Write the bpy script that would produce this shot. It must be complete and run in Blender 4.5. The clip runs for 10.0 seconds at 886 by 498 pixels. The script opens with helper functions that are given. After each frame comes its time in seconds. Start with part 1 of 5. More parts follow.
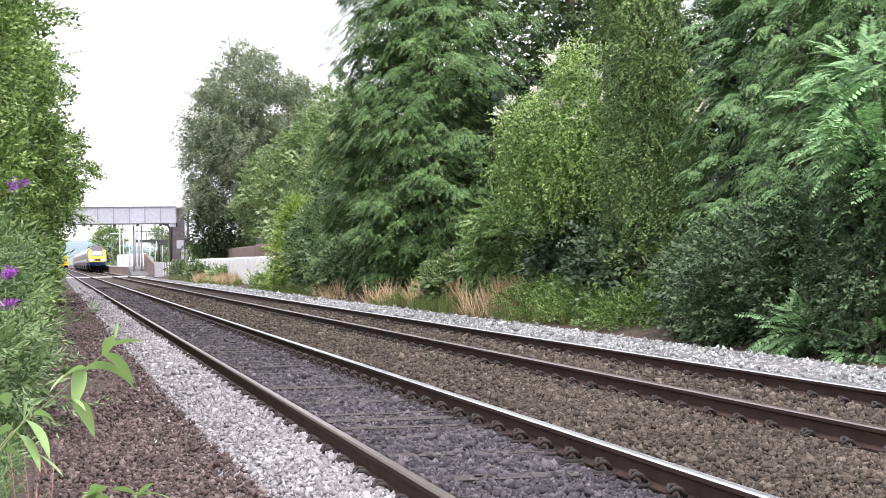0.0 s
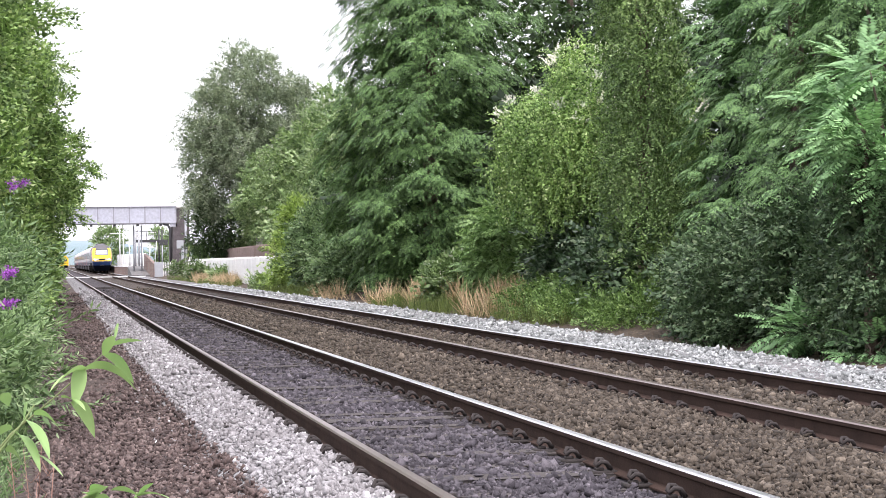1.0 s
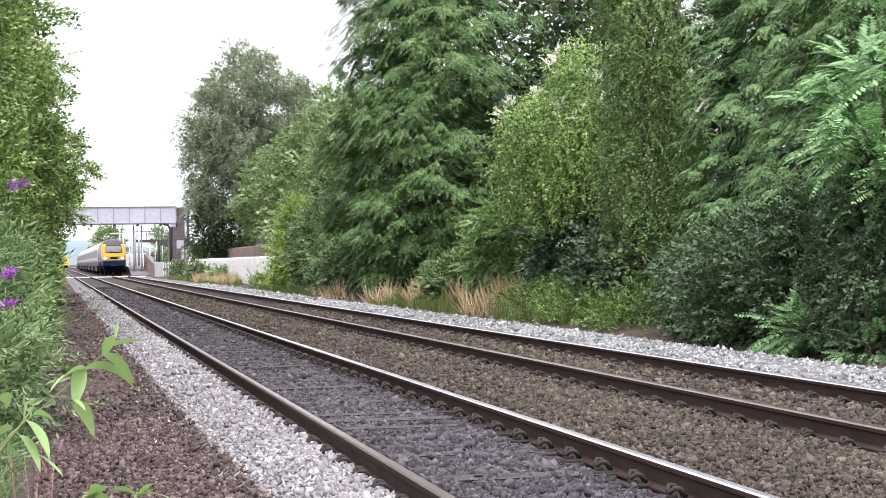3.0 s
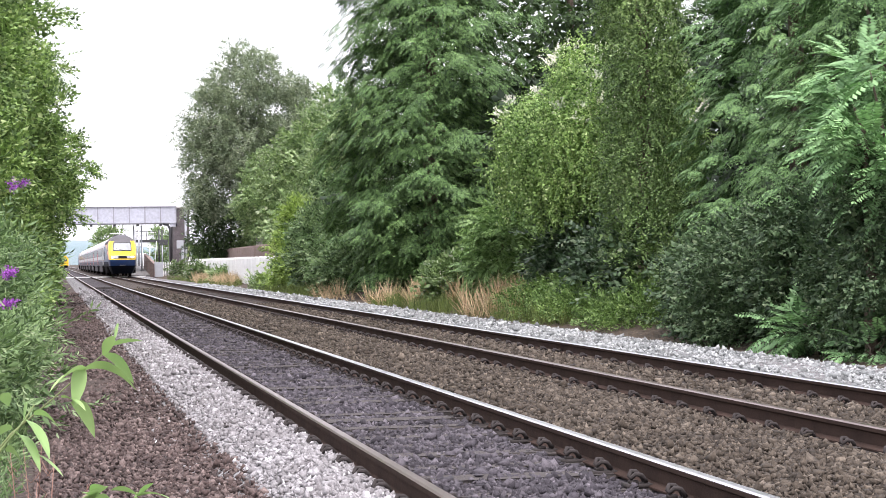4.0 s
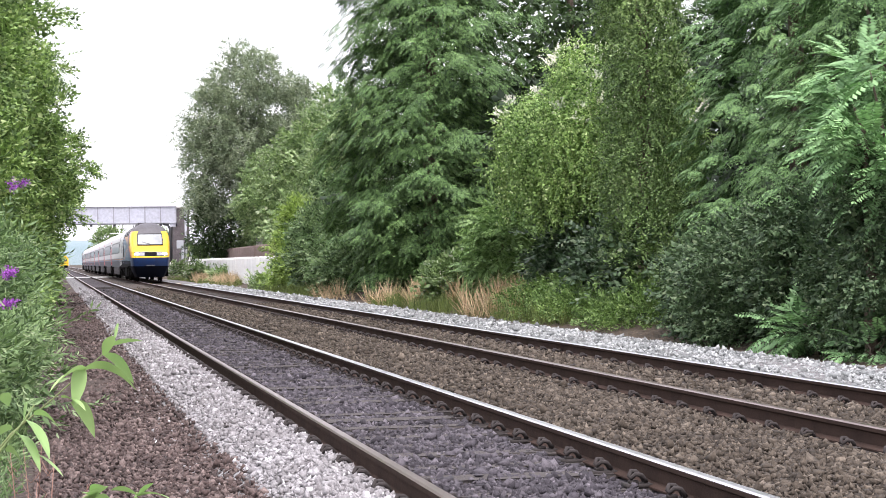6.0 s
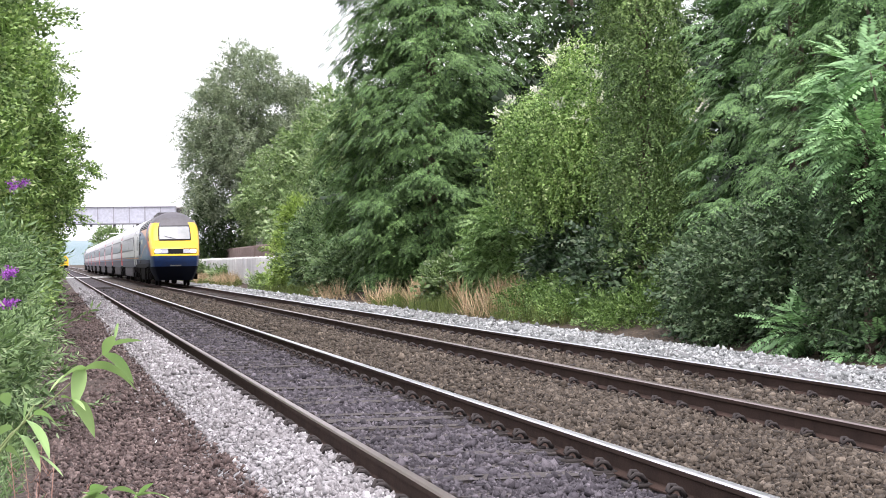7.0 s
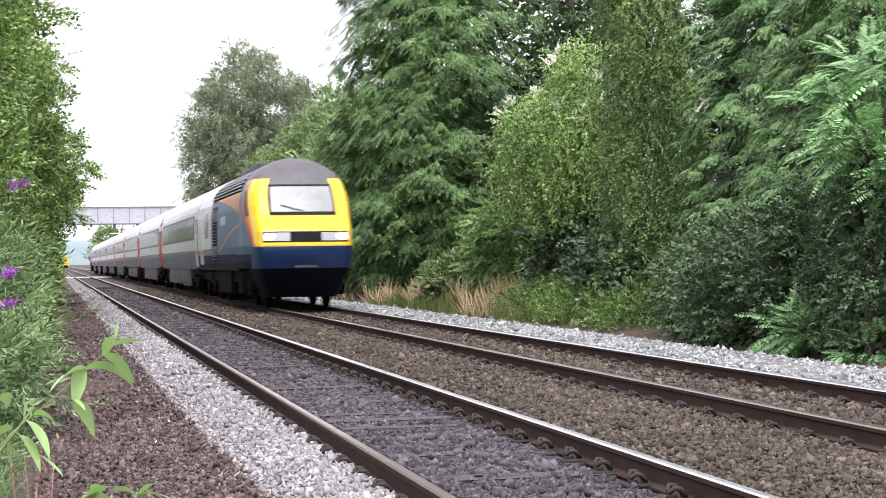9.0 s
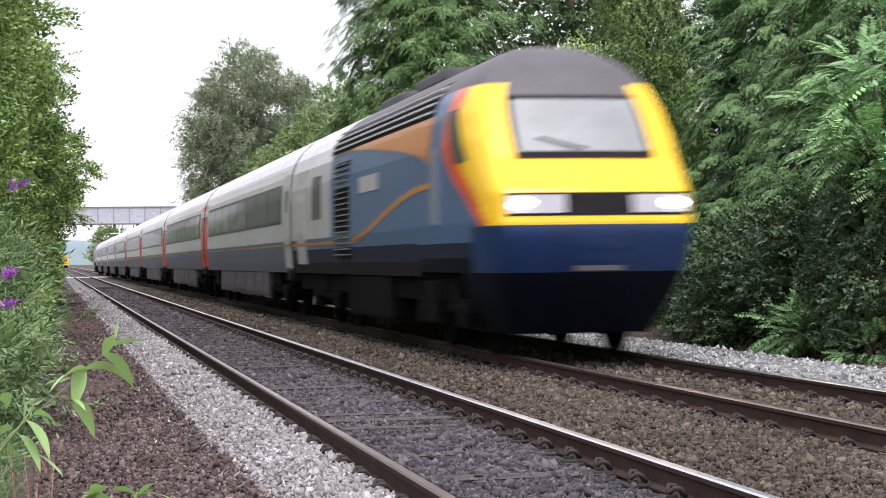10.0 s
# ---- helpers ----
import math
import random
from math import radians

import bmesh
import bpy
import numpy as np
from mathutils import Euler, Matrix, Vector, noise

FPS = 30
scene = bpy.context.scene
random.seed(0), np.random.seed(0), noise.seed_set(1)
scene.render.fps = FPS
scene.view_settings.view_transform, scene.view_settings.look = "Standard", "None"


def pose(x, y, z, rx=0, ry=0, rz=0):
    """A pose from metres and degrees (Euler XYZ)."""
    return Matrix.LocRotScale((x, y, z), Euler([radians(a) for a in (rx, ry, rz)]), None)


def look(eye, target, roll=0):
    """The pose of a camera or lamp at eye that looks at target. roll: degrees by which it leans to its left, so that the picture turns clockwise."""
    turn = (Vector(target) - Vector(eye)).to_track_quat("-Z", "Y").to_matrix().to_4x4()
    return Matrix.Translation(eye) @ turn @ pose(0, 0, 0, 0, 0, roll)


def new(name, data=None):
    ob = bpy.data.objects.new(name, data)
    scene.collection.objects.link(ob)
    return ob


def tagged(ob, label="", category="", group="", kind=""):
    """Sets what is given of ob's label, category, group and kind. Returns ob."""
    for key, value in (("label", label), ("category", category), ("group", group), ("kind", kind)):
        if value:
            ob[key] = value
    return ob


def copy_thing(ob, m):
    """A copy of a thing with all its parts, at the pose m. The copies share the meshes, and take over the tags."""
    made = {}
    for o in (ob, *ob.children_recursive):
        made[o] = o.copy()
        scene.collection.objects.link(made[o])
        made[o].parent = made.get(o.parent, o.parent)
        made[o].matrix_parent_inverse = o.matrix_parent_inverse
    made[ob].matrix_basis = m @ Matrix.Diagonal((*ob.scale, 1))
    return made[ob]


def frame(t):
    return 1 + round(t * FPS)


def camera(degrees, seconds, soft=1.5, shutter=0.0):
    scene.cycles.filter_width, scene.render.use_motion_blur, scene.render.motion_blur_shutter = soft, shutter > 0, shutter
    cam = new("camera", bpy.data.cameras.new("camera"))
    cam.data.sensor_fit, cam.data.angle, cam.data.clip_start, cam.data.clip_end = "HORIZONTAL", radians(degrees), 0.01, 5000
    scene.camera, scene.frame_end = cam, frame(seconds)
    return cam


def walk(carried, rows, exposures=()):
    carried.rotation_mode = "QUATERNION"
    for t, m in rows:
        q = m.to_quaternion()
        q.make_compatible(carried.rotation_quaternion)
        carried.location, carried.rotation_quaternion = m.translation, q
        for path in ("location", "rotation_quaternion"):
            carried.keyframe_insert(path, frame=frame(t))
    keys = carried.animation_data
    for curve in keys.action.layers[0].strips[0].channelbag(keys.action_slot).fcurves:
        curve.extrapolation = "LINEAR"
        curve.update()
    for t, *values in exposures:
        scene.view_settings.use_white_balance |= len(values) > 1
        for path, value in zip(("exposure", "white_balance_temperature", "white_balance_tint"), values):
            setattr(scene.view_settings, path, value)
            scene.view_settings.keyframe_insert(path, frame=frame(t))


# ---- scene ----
cam = camera(26.47, 10.0, soft=0.9, shutter=0.75)
EXPOSE = 0.69
EYE = pose(0.0, 0.0, 1.181, 90.311, 0, -11.66) @ pose(0, 0, 0, 0, 0, -0.825)
walk(cam, [(0.0, EYE), (10.0, EYE)], exposures=[(0.0, EXPOSE, 6380, 18), (8.9, EXPOSE, 6380, 18), (9.5, EXPOSE - 0.18, 6380, 18), (10.0, EXPOSE - 0.38, 6380, 18)])

# ---- overcast daylight ----
world = bpy.data.worlds.new("overcast_sky")
scene.world = world
world.use_nodes = True
wn, wl = world.node_tree.nodes, world.node_tree.links
bg = wn["Background"]
sky = wn.new("ShaderNodeTexSky")
sky.sky_type = "NISHITA"
sky.sun_disc = False
sky.sun_elevation = radians(66)
sky.sun_rotation = radians(180)
sky.air_density, sky.dust_density = 1.5, 4.0
pale = wn.new("ShaderNodeHueSaturation")
pale.inputs["Saturation"].default_value = 0.12
pale.inputs["Value"].default_value = 0.10
wl.new(sky.outputs[0], pale.inputs["Color"])
cloud = wn.new("ShaderNodeMix")
cloud.data_type = "RGBA"
cloud.blend_type = "ADD"
cloud.inputs["Factor"].default_value = 1.0
wl.new(pale.outputs[0], cloud.inputs["A"])
# cloud deck: brighter overhead than at the horizon
wc = wn.new("ShaderNodeTexCoord")
wz = wn.new("ShaderNodeSeparateXYZ")
wl.new(wc.outputs["Generated"], wz.inputs[0])
deck = wn.new("ShaderNodeValToRGB")
deck.color_ramp.elements[0].position, deck.color_ramp.elements[0].color = 0.0, (0.84, 0.86, 0.90, 1)
deck.color_ramp.elements[1].position, deck.color_ramp.elements[1].color = 1.0, (0.93, 0.95, 1.02, 1)
mid_deck = deck.color_ramp.elements.new(0.4)
mid_deck.color = (0.70, 0.72, 0.77, 1)
wl.new(wz.outputs["Z"], deck.inputs["Fac"])
wl.new(deck.outputs["Color"], cloud.inputs["B"])
wl.new(cloud.outputs["Result"], bg.inputs["Color"])
bg.inputs["Strength"].default_value = 0.93
sun = new("sun", bpy.data.lights.new("sun", "SUN"))
sun.data.energy = 2.1
sun.data.angle = radians(20)
sun.data.color = (1.0, 0.97, 0.93)
sun.matrix_world = look((-4, -40, 90), (0, 0, 0))


# ---- materials ----
def mat_nodes(name):
    m = bpy.data.materials.new(name)
    m.use_nodes = True
    n, l = m.node_tree.nodes, m.node_tree.links
    return m, n, l, n["Principled BSDF"]


def ramp(n, l, fac, stops):
    r = n.new("ShaderNodeValToRGB")
    while len(r.color_ramp.elements) < len(stops):
        r.color_ramp.elements.new(0.5)
    for e, (p, c) in zip(r.color_ramp.elements, stops):
        e.position, e.color = p, (*c, 1)
    l.new(fac, r.inputs["Fac"])
    return r.outputs["Color"]


def tex_noise(n, l, scale, detail=4.0, rough=0.6, coord="Object", stretch=None):
    tc = n.new("ShaderNodeTexCoord")
    src = tc.outputs[coord]
    if stretch:
        mp = n.new("ShaderNodeMapping")
        mp.inputs["Scale"].default_value = stretch
        l.new(src, mp.inputs["Vector"])
        src = mp.outputs[0]
    t = n.new("ShaderNodeTexNoise")
    t.inputs["Scale"].default_value = scale
    t.inputs["Detail"].default_value = detail
    t.inputs["Roughness"].default_value = rough
    l.new(src, t.inputs["Vector"])
    return t.outputs["Fac"]


def mixc(n, l, fac, a, b, mode="MIX"):
    m = n.new("ShaderNodeMix")
    m.data_type, m.blend_type = "RGBA", mode
    for key, v in (("Factor", fac), ("A", a), ("B", b)):
        if isinstance(v, (int, float)):
            m.inputs[key].default_value = v
        elif isinstance(v, tuple):
            m.inputs[key].default_value = (*v, 1)
        else:
            l.new(v, m.inputs[key])
    return m.outputs["Result"]


def bump(n, l, b, height, strength=0.4, dist=0.02):
    bp = n.new("ShaderNodeBump")
    bp.inputs["Strength"].default_value = strength
    bp.inputs["Distance"].default_value = dist
    l.new(height, bp.inputs["Height"])
    l.new(bp.outputs[0], b.inputs["Normal"])


def painted(name, colour, rough=0.4, dirt=(0.12, 0.10, 0.08), amount=0.35, metal=0.0, scale=3.0, stretch=None, relief=0.0):
    """Paint or metal with grime in two sizes."""
    m, n, l, b = mat_nodes(name)
    big = tex_noise(n, l, scale, 6, 0.65, stretch=stretch)
    fine = tex_noise(n, l, scale * 14, 3, 0.6)
    mask = ramp(n, l, big, [(0.42, (0, 0, 0)), (0.78, (amount, amount, amount))])
    col = mixc(n, l, mask, colour, dirt)
    fm = ramp(n, l, fine, [(0.3, (0.82, 0.82, 0.82)), (0.7, (1.08, 1.08, 1.08))])
    l.new(mixc(n, l, 1.0, col, fm, "MULTIPLY"), b.inputs["Base Color"])
    b.inputs["Roughness"].default_value = rough
    b.inputs["Metallic"].default_value = metal
    if relief:
        bump(n, l, b, fine, relief, 0.01)
    return m


def stones_mat(name, dark, mid, light, rough=0.9):
    """Broken stone; every stone has its own shade."""
    m, n, l, b = mat_nodes(name)
    g = n.new("ShaderNodeNewGeometry")
    own = ramp(n, l, g.outputs["Random Per Island"], [(0.0, dark), (0.5, mid), (0.93, light), (1.0, tuple(min(1, 1.5 * c) for c in light))])
    big = tex_noise(n, l, 0.9, 5)
    patch = ramp(n, l, big, [(0.3, (0.72, 0.70, 0.69)), (0.7, (1.15, 1.15, 1.15))])
    fine = tex_noise(n, l, 70, 4)
    grain = ramp(n, l, fine, [(0.3, (0.7, 0.7, 0.7)), (0.7, (1.2, 1.2, 1.2))])
    l.new(mixc(n, l, 1.0, mixc(n, l, 1.0, own, patch, "MULTIPLY"), grain, "MULTIPLY"), b.inputs["Base Color"])
    b.inputs["Roughness"].default_value = rough
    bump(n, l, b, fine, 0.5, 0.01)
    return m


def bed_mat(name, dark, light, cell=22.0):
    """The stone bed below the loose stones, for the far stretches too."""
    m, n, l, b = mat_nodes(name)
    tc = n.new("ShaderNodeTexCoord")
    v = n.new("ShaderNodeTexVoronoi")
    v.inputs["Scale"].default_value = cell
    l.new(tc.outputs["Object"], v.inputs["Vector"])
    sep = n.new("ShaderNodeSeparateColor")
    l.new(v.outputs["Color"], sep.inputs["Color"])
    own = ramp(n, l, sep.outputs[0], [(0.0, dark), (1.0, light)])
    # colour falls off towards cell rims: painted shade in the gaps between stones
    edge = ramp(n, l, v.outputs["Distance"], [(0.0, (1.1, 1.1, 1.1)), (0.75, (0.5, 0.5, 0.5))])
    patch = ramp(n, l, tex_noise(n, l, 0.8, 5), [(0.3, (0.75, 0.73, 0.72)), (0.7, (1.15, 1.15, 1.15))])
    l.new(mixc(n, l, 1.0, mixc(n, l, 1.0, own, edge, "MULTIPLY"), patch, "MULTIPLY"), b.inputs["Base Color"])
    b.inputs["Roughness"].default_value = 0.95
    inv = n.new("ShaderNodeMath")
    inv.operation = "SUBTRACT"
    inv.inputs[0].default_value = 1.0
    l.new(v.outputs["Distance"], inv.inputs[1])
    bump(n, l, b, inv.outputs[0], 0.9, 0.04)
    return m


def leaf_mat(name, dark, light, thin=0.35, rough=0.55, tip=None):
    """Leaves that let light through; every leaf has its own shade, clumps differ slightly."""
    m, n, l, b = mat_nodes(name)
    g = n.new("ShaderNodeNewGeometry")
    stops = [(0.0, tuple(0.6 * c for c in dark)), (0.85, light)]
    if tip:
        stops.append((0.97, tip))
    own = ramp(n, l, g.outputs["Random Per Island"], stops)
    clump = ramp(n, l, tex_noise(n, l, 0.7, 3), [(0.3, (0.77, 0.8, 0.82)), (0.7, (1.23, 1.15, 1.22))])
    col = mixc(n, l, 1.0, own, clump, "MULTIPLY")
    l.new(col, b.inputs["Base Color"])
    b.inputs["Roughness"].default_value = rough
    b.inputs["Specular IOR Level"].default_value = 0.3
    tr = n.new("ShaderNodeBsdfTranslucent")
    l.new(mixc(n, l, 1.0, col, (1.05, 1.15, 0.9), "MULTIPLY"), tr.inputs["Color"])
    mx = n.new("ShaderNodeMixShader")
    mx.inputs[0].default_value = 0.62 * thin
    l.new(b.outputs[0], mx.inputs[1])
    l.new(tr.outputs[0], mx.inputs[2])
    l.new(mx.outputs[0], n["Material Output"].inputs["Surface"])
    return m


def bark_mat(name, dark, light, scale=9.0):
    m, n, l, b = mat_nodes(name)
    f = tex_noise(n, l, scale, 7, 0.7, stretch=(1, 1, 0.25))
    l.new(ramp(n, l, f, [(0.3, dark), (0.7, light)]), b.inputs["Base Color"])
    b.inputs["Roughness"].default_value = 0.9
    bump(n, l, b, f, 0.7, 0.03)
    return m


def brick_mat(name, dark, light, mortar):
    m, n, l, b = mat_nodes(name)
    tc = n.new("ShaderNodeTexCoord")
    mp = n.new("ShaderNodeMapping")
    mp.inputs["Rotation"].default_value = (radians(90), 0, 0)
    l.new(tc.outputs["Object"], mp.inputs["Vector"])
    br = n.new("ShaderNodeTexBrick")
    br.inputs["Scale"].default_value = 1.0
    br.inputs["Brick Width"].default_value = 0.225
    br.inputs["Row Height"].default_value = 0.075
    br.inputs["Mortar Size"].default_value = 0.008
    br.inputs["Color1"].default_value = (*dark, 1)
    br.inputs["Color2"].default_value = (*light, 1)
    br.inputs["Mortar"].default_value = (*mortar, 1)
    l.new(mp.outputs[0], br.inputs["Vector"])
    st = ramp(n, l, tex_noise(n, l, 1.2, 6), [(0.3, (0.6, 0.6, 0.6)), (0.7, (1.1, 1.1, 1.1))])
    l.new(mixc(n, l, 1.0, br.outputs["Color"], st, "MULTIPLY"), b.inputs["Base Color"])
    b.inputs["Roughness"].default_value = 0.9
    return m


def glow_mat(name, colour, strength):
    m, n, l, b = mat_nodes(name)
    b.inputs["Base Color"].default_value = (*colour, 1)
    b.inputs["Emission Color"].default_value = (*colour, 1)
    b.inputs["Emission Strength"].default_value = strength
    return m


def glass_mat(name, tint, rough=0.05):
    """Dark tinted carriage glass, glossy."""
    m, n, l, b = mat_nodes(name)
    f = tex_noise(n, l, 2.0, 3)
    l.new(ramp(n, l, f, [(0.3, tint), (0.7, tuple(1.4 * c for c in tint))]), b.inputs["Base Color"])
    b.inputs["Roughness"].default_value = rough
    b.inputs["Specular IOR Level"].default_value = 0.8
    b.inputs["Coat Weight"].default_value = 0.25
    return m


M = {}
M["cess"] = bed_mat("brown_cess", (0.043, 0.030, 0.023), (0.117, 0.082, 0.066))
M["dark_bed"] = bed_mat("dark_ballast_bed", (0.031, 0.026, 0.030), (0.094, 0.078, 0.086))
M["brown_bed"] = bed_mat("brown_ballast_bed", (0.036, 0.027, 0.02), (0.105, 0.08, 0.06))
M["grey_bed"] = bed_mat("clean_ballast_bed", (0.136, 0.132, 0.132), (0.357, 0.348, 0.348))
M["soil"] = bed_mat("soil_and_litter", (0.045, 0.032, 0.02), (0.13, 0.095, 0.06), 14)
M["cess_stone"] = stones_mat("brown_stone", (0.04, 0.027, 0.024), (0.083, 0.056, 0.05), (0.17, 0.128, 0.115))
M["dark_stone"] = stones_mat("sooty_stone", (0.028, 0.024, 0.029), (0.058, 0.051, 0.061), (0.115, 0.103, 0.116))
M["brown_stone"] = stones_mat("rust_brown_stone", (0.034, 0.026, 0.018), (0.066, 0.051, 0.036), (0.125, 0.102, 0.078))
M["verge_stone"] = stones_mat("blue_grey_stone", (0.14, 0.15, 0.148), (0.28, 0.295, 0.29), (0.42, 0.435, 0.43))
M["grey_stone"] = stones_mat("clean_grey_stone", (0.19, 0.18, 0.183), (0.29, 0.278, 0.28), (0.39, 0.38, 0.385))
M["rail_side"] = painted("rusty_rail", (0.055, 0.036, 0.029), 0.95, (0.022, 0.016, 0.014), 0.7, scale=5, relief=0.3)
M["rail_side"].node_tree.nodes["Principled BSDF"].inputs["Specular IOR Level"].default_value = 0.1
M["rail_top"] = painted("polished_rail", (0.74, 0.73, 0.75), 0.3, (0.35, 0.3, 0.27), 0.3, metal=1.0, scale=2)
M["rail_worn"] = painted("brown_worn_rail_head", (0.27, 0.205, 0.185), 0.3, (0.11, 0.08, 0.068), 0.6, metal=0.85, scale=2)
M["rail_dull"] = painted("dull_worn_rail", (0.13, 0.10, 0.095), 0.42, (0.05, 0.038, 0.034), 0.6, metal=0.6, scale=2)
M["timber"] = painted("weathered_sleeper_timber", (0.07, 0.06, 0.055), 0.95, (0.026, 0.022, 0.021), 0.9, scale=6, stretch=(0.4, 4, 4), relief=0.8)
M["concrete"] = painted("grey_concrete", (0.36, 0.34, 0.31), 0.9, (0.14, 0.12, 0.1), 0.6, scale=3, relief=0.3)
M["chair"] = painted("rusty_iron_clip", (0.035, 0.028, 0.026), 0.9, (0.024, 0.02, 0.018), 0.7, scale=20, relief=0.3)


# ---- mesh helpers ----
def obj(name, verts, faces, mats, parent=None, idx=None, smooth=False):
    me = bpy.data.meshes.new(name)
    me.from_pydata([tuple(v) for v in verts], [], [tuple(f) for f in faces])
    for m in mats if isinstance(mats, (list, tuple)) else [mats]:
        me.materials.append(m)
    if idx is not None:
        me.polygons.foreach_set("material_index", np.asarray(idx, dtype=np.int32))
    if smooth:
        me.polygons.foreach_set("use_smooth", np.ones(len(me.polygons), dtype=bool))
    me.update()
    ob = new(name, me)
    if parent:
        ob.parent = parent
    return ob


def part(name, bm, material, parent, label=""):
    me = bpy.data.meshes.new(name)
    bm.to_mesh(me)
    bm.free()
    for m in material if isinstance(material, (list, tuple)) else [material]:
        me.materials.append(m)
    ob = new(name, me)
    if parent:
        ob.parent = parent
    return tagged(ob, label)


def again(src, parent, loc, rz=0.0):
    """Another object on the same mesh."""
    ob = new(src.name.split(".")[0], src.data)
    ob.parent = parent
    ob.location = loc
    ob.rotation_euler = (0, 0, rz)
    return ob


def box(bm, x0, x1, y0, y1, z0, z1, bevel=0.0, mi=0):
    r = bmesh.ops.create_cube(bm, size=1.0)
    vs = r["verts"]
    for v in vs:
        v.co = Vector((x0 + (v.co.x + 0.5) * (x1 - x0), y0 + (v.co.y + 0.5) * (y1 - y0), z0 + (v.co.z + 0.5) * (z1 - z0)))
    fs = list({f for v in vs for f in v.link_faces})
    for f in fs:
        f.material_index = mi
    if bevel:
        es = list({e for v in vs for e in v.link_edges})
        bmesh.ops.bevel(bm, geom=es, offset=bevel, segments=2, affect="EDGES", profile=0.6)
    return bm


def boxed(name, dims, material, parent, label="", bevel=0.0):
    return part(name, box(bmesh.new(), *dims, bevel), material, parent, label)


def tube(bm, points, radii, sides=8):
    """A tapered round bar along points."""
    rings = []
    pts = [Vector(p) for p in points]
    for i, p in enumerate(pts):
        way = (pts[min(i + 1, len(pts) - 1)] - pts[max(i - 1, 0)]).normalized()
        a = way.orthogonal().normalized()
        b2 = way.cross(a)
        r = radii[i] if isinstance(radii, (list, tuple)) else radii
        rings.append([bm.verts.new(p + r * (math.cos(2 * math.pi * k / sides) * a + math.sin(2 * math.pi * k / sides) * b2)) for k in range(sides)])
    for q, w in zip(rings, rings[1:]):
        # keep rings aligned
        off = min(range(sides), key=lambda o: sum((q[k].co - w[(k + o) % sides].co).length for k in range(0, sides, 2)))
        for k in range(sides):
            bm.faces.new((q[k], q[(k + 1) % sides], w[(k + 1 + off) % sides], w[(k + off) % sides]))
        w[:] = w[off:] + w[:off]
    bm.faces.new(list(reversed(rings[0])))
    bm.faces.new(rings[-1])
    for f in bm.faces:
        f.smooth = True
    return bm


def empty(name, label, category, group="", kind="", loc=(0, 0, 0)):
    ob = new(name)
    ob.location = loc
    return tagged(ob, label, category, group, kind)


def swarm(name, template, faces, pos, rot, scale, mats, parent=None, warp=None, mat_idx=None):
    """Many copies of one small shape in one mesh: pos (n,3), rot (n,3,3), scale (n,)."""
    T = np.asarray(template, dtype=np.float32)
    F = np.asarray(faces, dtype=np.int32)
    n, k = len(pos), len(T)
    if warp is not None:
        local = T[None] * 1.0 + warp
    else:
        local = np.broadcast_to(T[None], (n, k, 3))
    sc = np.asarray(scale, dtype=np.float32)
    sc = sc[:, None, None] if sc.ndim == 1 else sc[:, None, :]
    V = np.einsum("nij,nkj->nki", rot, local * sc) + np.asarray(pos)[:, None, :]
    V = V.reshape(-1, 3).astype(np.float32)
    allf = (F[None] + (np.arange(n) * k)[:, None, None]).reshape(-1, F.shape[1])
    me = bpy.data.meshes.new(name)
    me.vertices.add(len(V))
    me.vertices.foreach_set("co", V.ravel())
    me.loops.add(allf.size)
    me.loops.foreach_set("vertex_index", allf.ravel().astype(np.int32))
    me.polygons.add(len(allf))
    me.polygons.foreach_set("loop_start", np.arange(0, allf.size, F.shape[1], dtype=np.int32))
    for m in mats if isinstance(mats, (list, tuple)) else [mats]:
        me.materials.append(m)
    if mat_idx is not None:
        me.polygons.foreach_set("material_index", np.repeat(np.asarray(mat_idx, dtype=np.int32), len(F)))
    me.update(calc_edges=True)
    me.validate()
    ob = new(name, me)
    if parent:
        ob.parent = parent
    return ob


rng = np.random.default_rng(7)


def turns(n, tilt=math.pi):
    """Random rotation matrices (n,3,3): any spin about z, tilt up to so much."""
    a, b2, c = rng.uniform(0, 2 * np.pi, n), rng.uniform(-tilt, tilt, n), rng.uniform(0, 2 * np.pi, n)
    ca, sa, cb, sb, cc, s3 = np.cos(a), np.sin(a), np.cos(b2), np.sin(b2), np.cos(c), np.sin(c)
    z, o = np.zeros(n), np.ones(n)
    Rz = np.stack([ca, -sa, z, sa, ca, z, z, z, o], 1).reshape(n, 3, 3)
    Rx = np.stack([o, z, z, z, cb, -sb, z, sb, cb], 1).reshape(n, 3, 3)
    Rz2 = np.stack([cc, -s3, z, s3, cc, z, z, z, o], 1).reshape(n, 3, 3)
    return Rz @ Rx @ Rz2


# ---- the railway: rails run along y, the rail tops lie at z = 0 ----
X1, X2, X3, X4 = 1.910, 3.415, 5.471, 6.976
BED = [(-2500, 0.5), (-40, 0.3), (-6, 0.0), (-1.5, -0.25), (0.1, -0.32), (1.1, -0.31), (1.34, -0.17), (1.5, -0.115), (1.76, -0.12), (2.02, -0.175), (3.3, -0.175), (3.55, -0.165), (4.4, -0.12),
       (5.3, -0.165), (7.05, -0.165), (7.5, -0.10), (8.7, -0.09), (9.1, -0.26), (10.0, -0.22), (11.5, 0.0), (14.0, 0.3), (40, 0.6), (2500, 0.8)]


def bed_z(x):
    return np.interp(x, [p[0] for p in BED], [p[1] for p in BED])


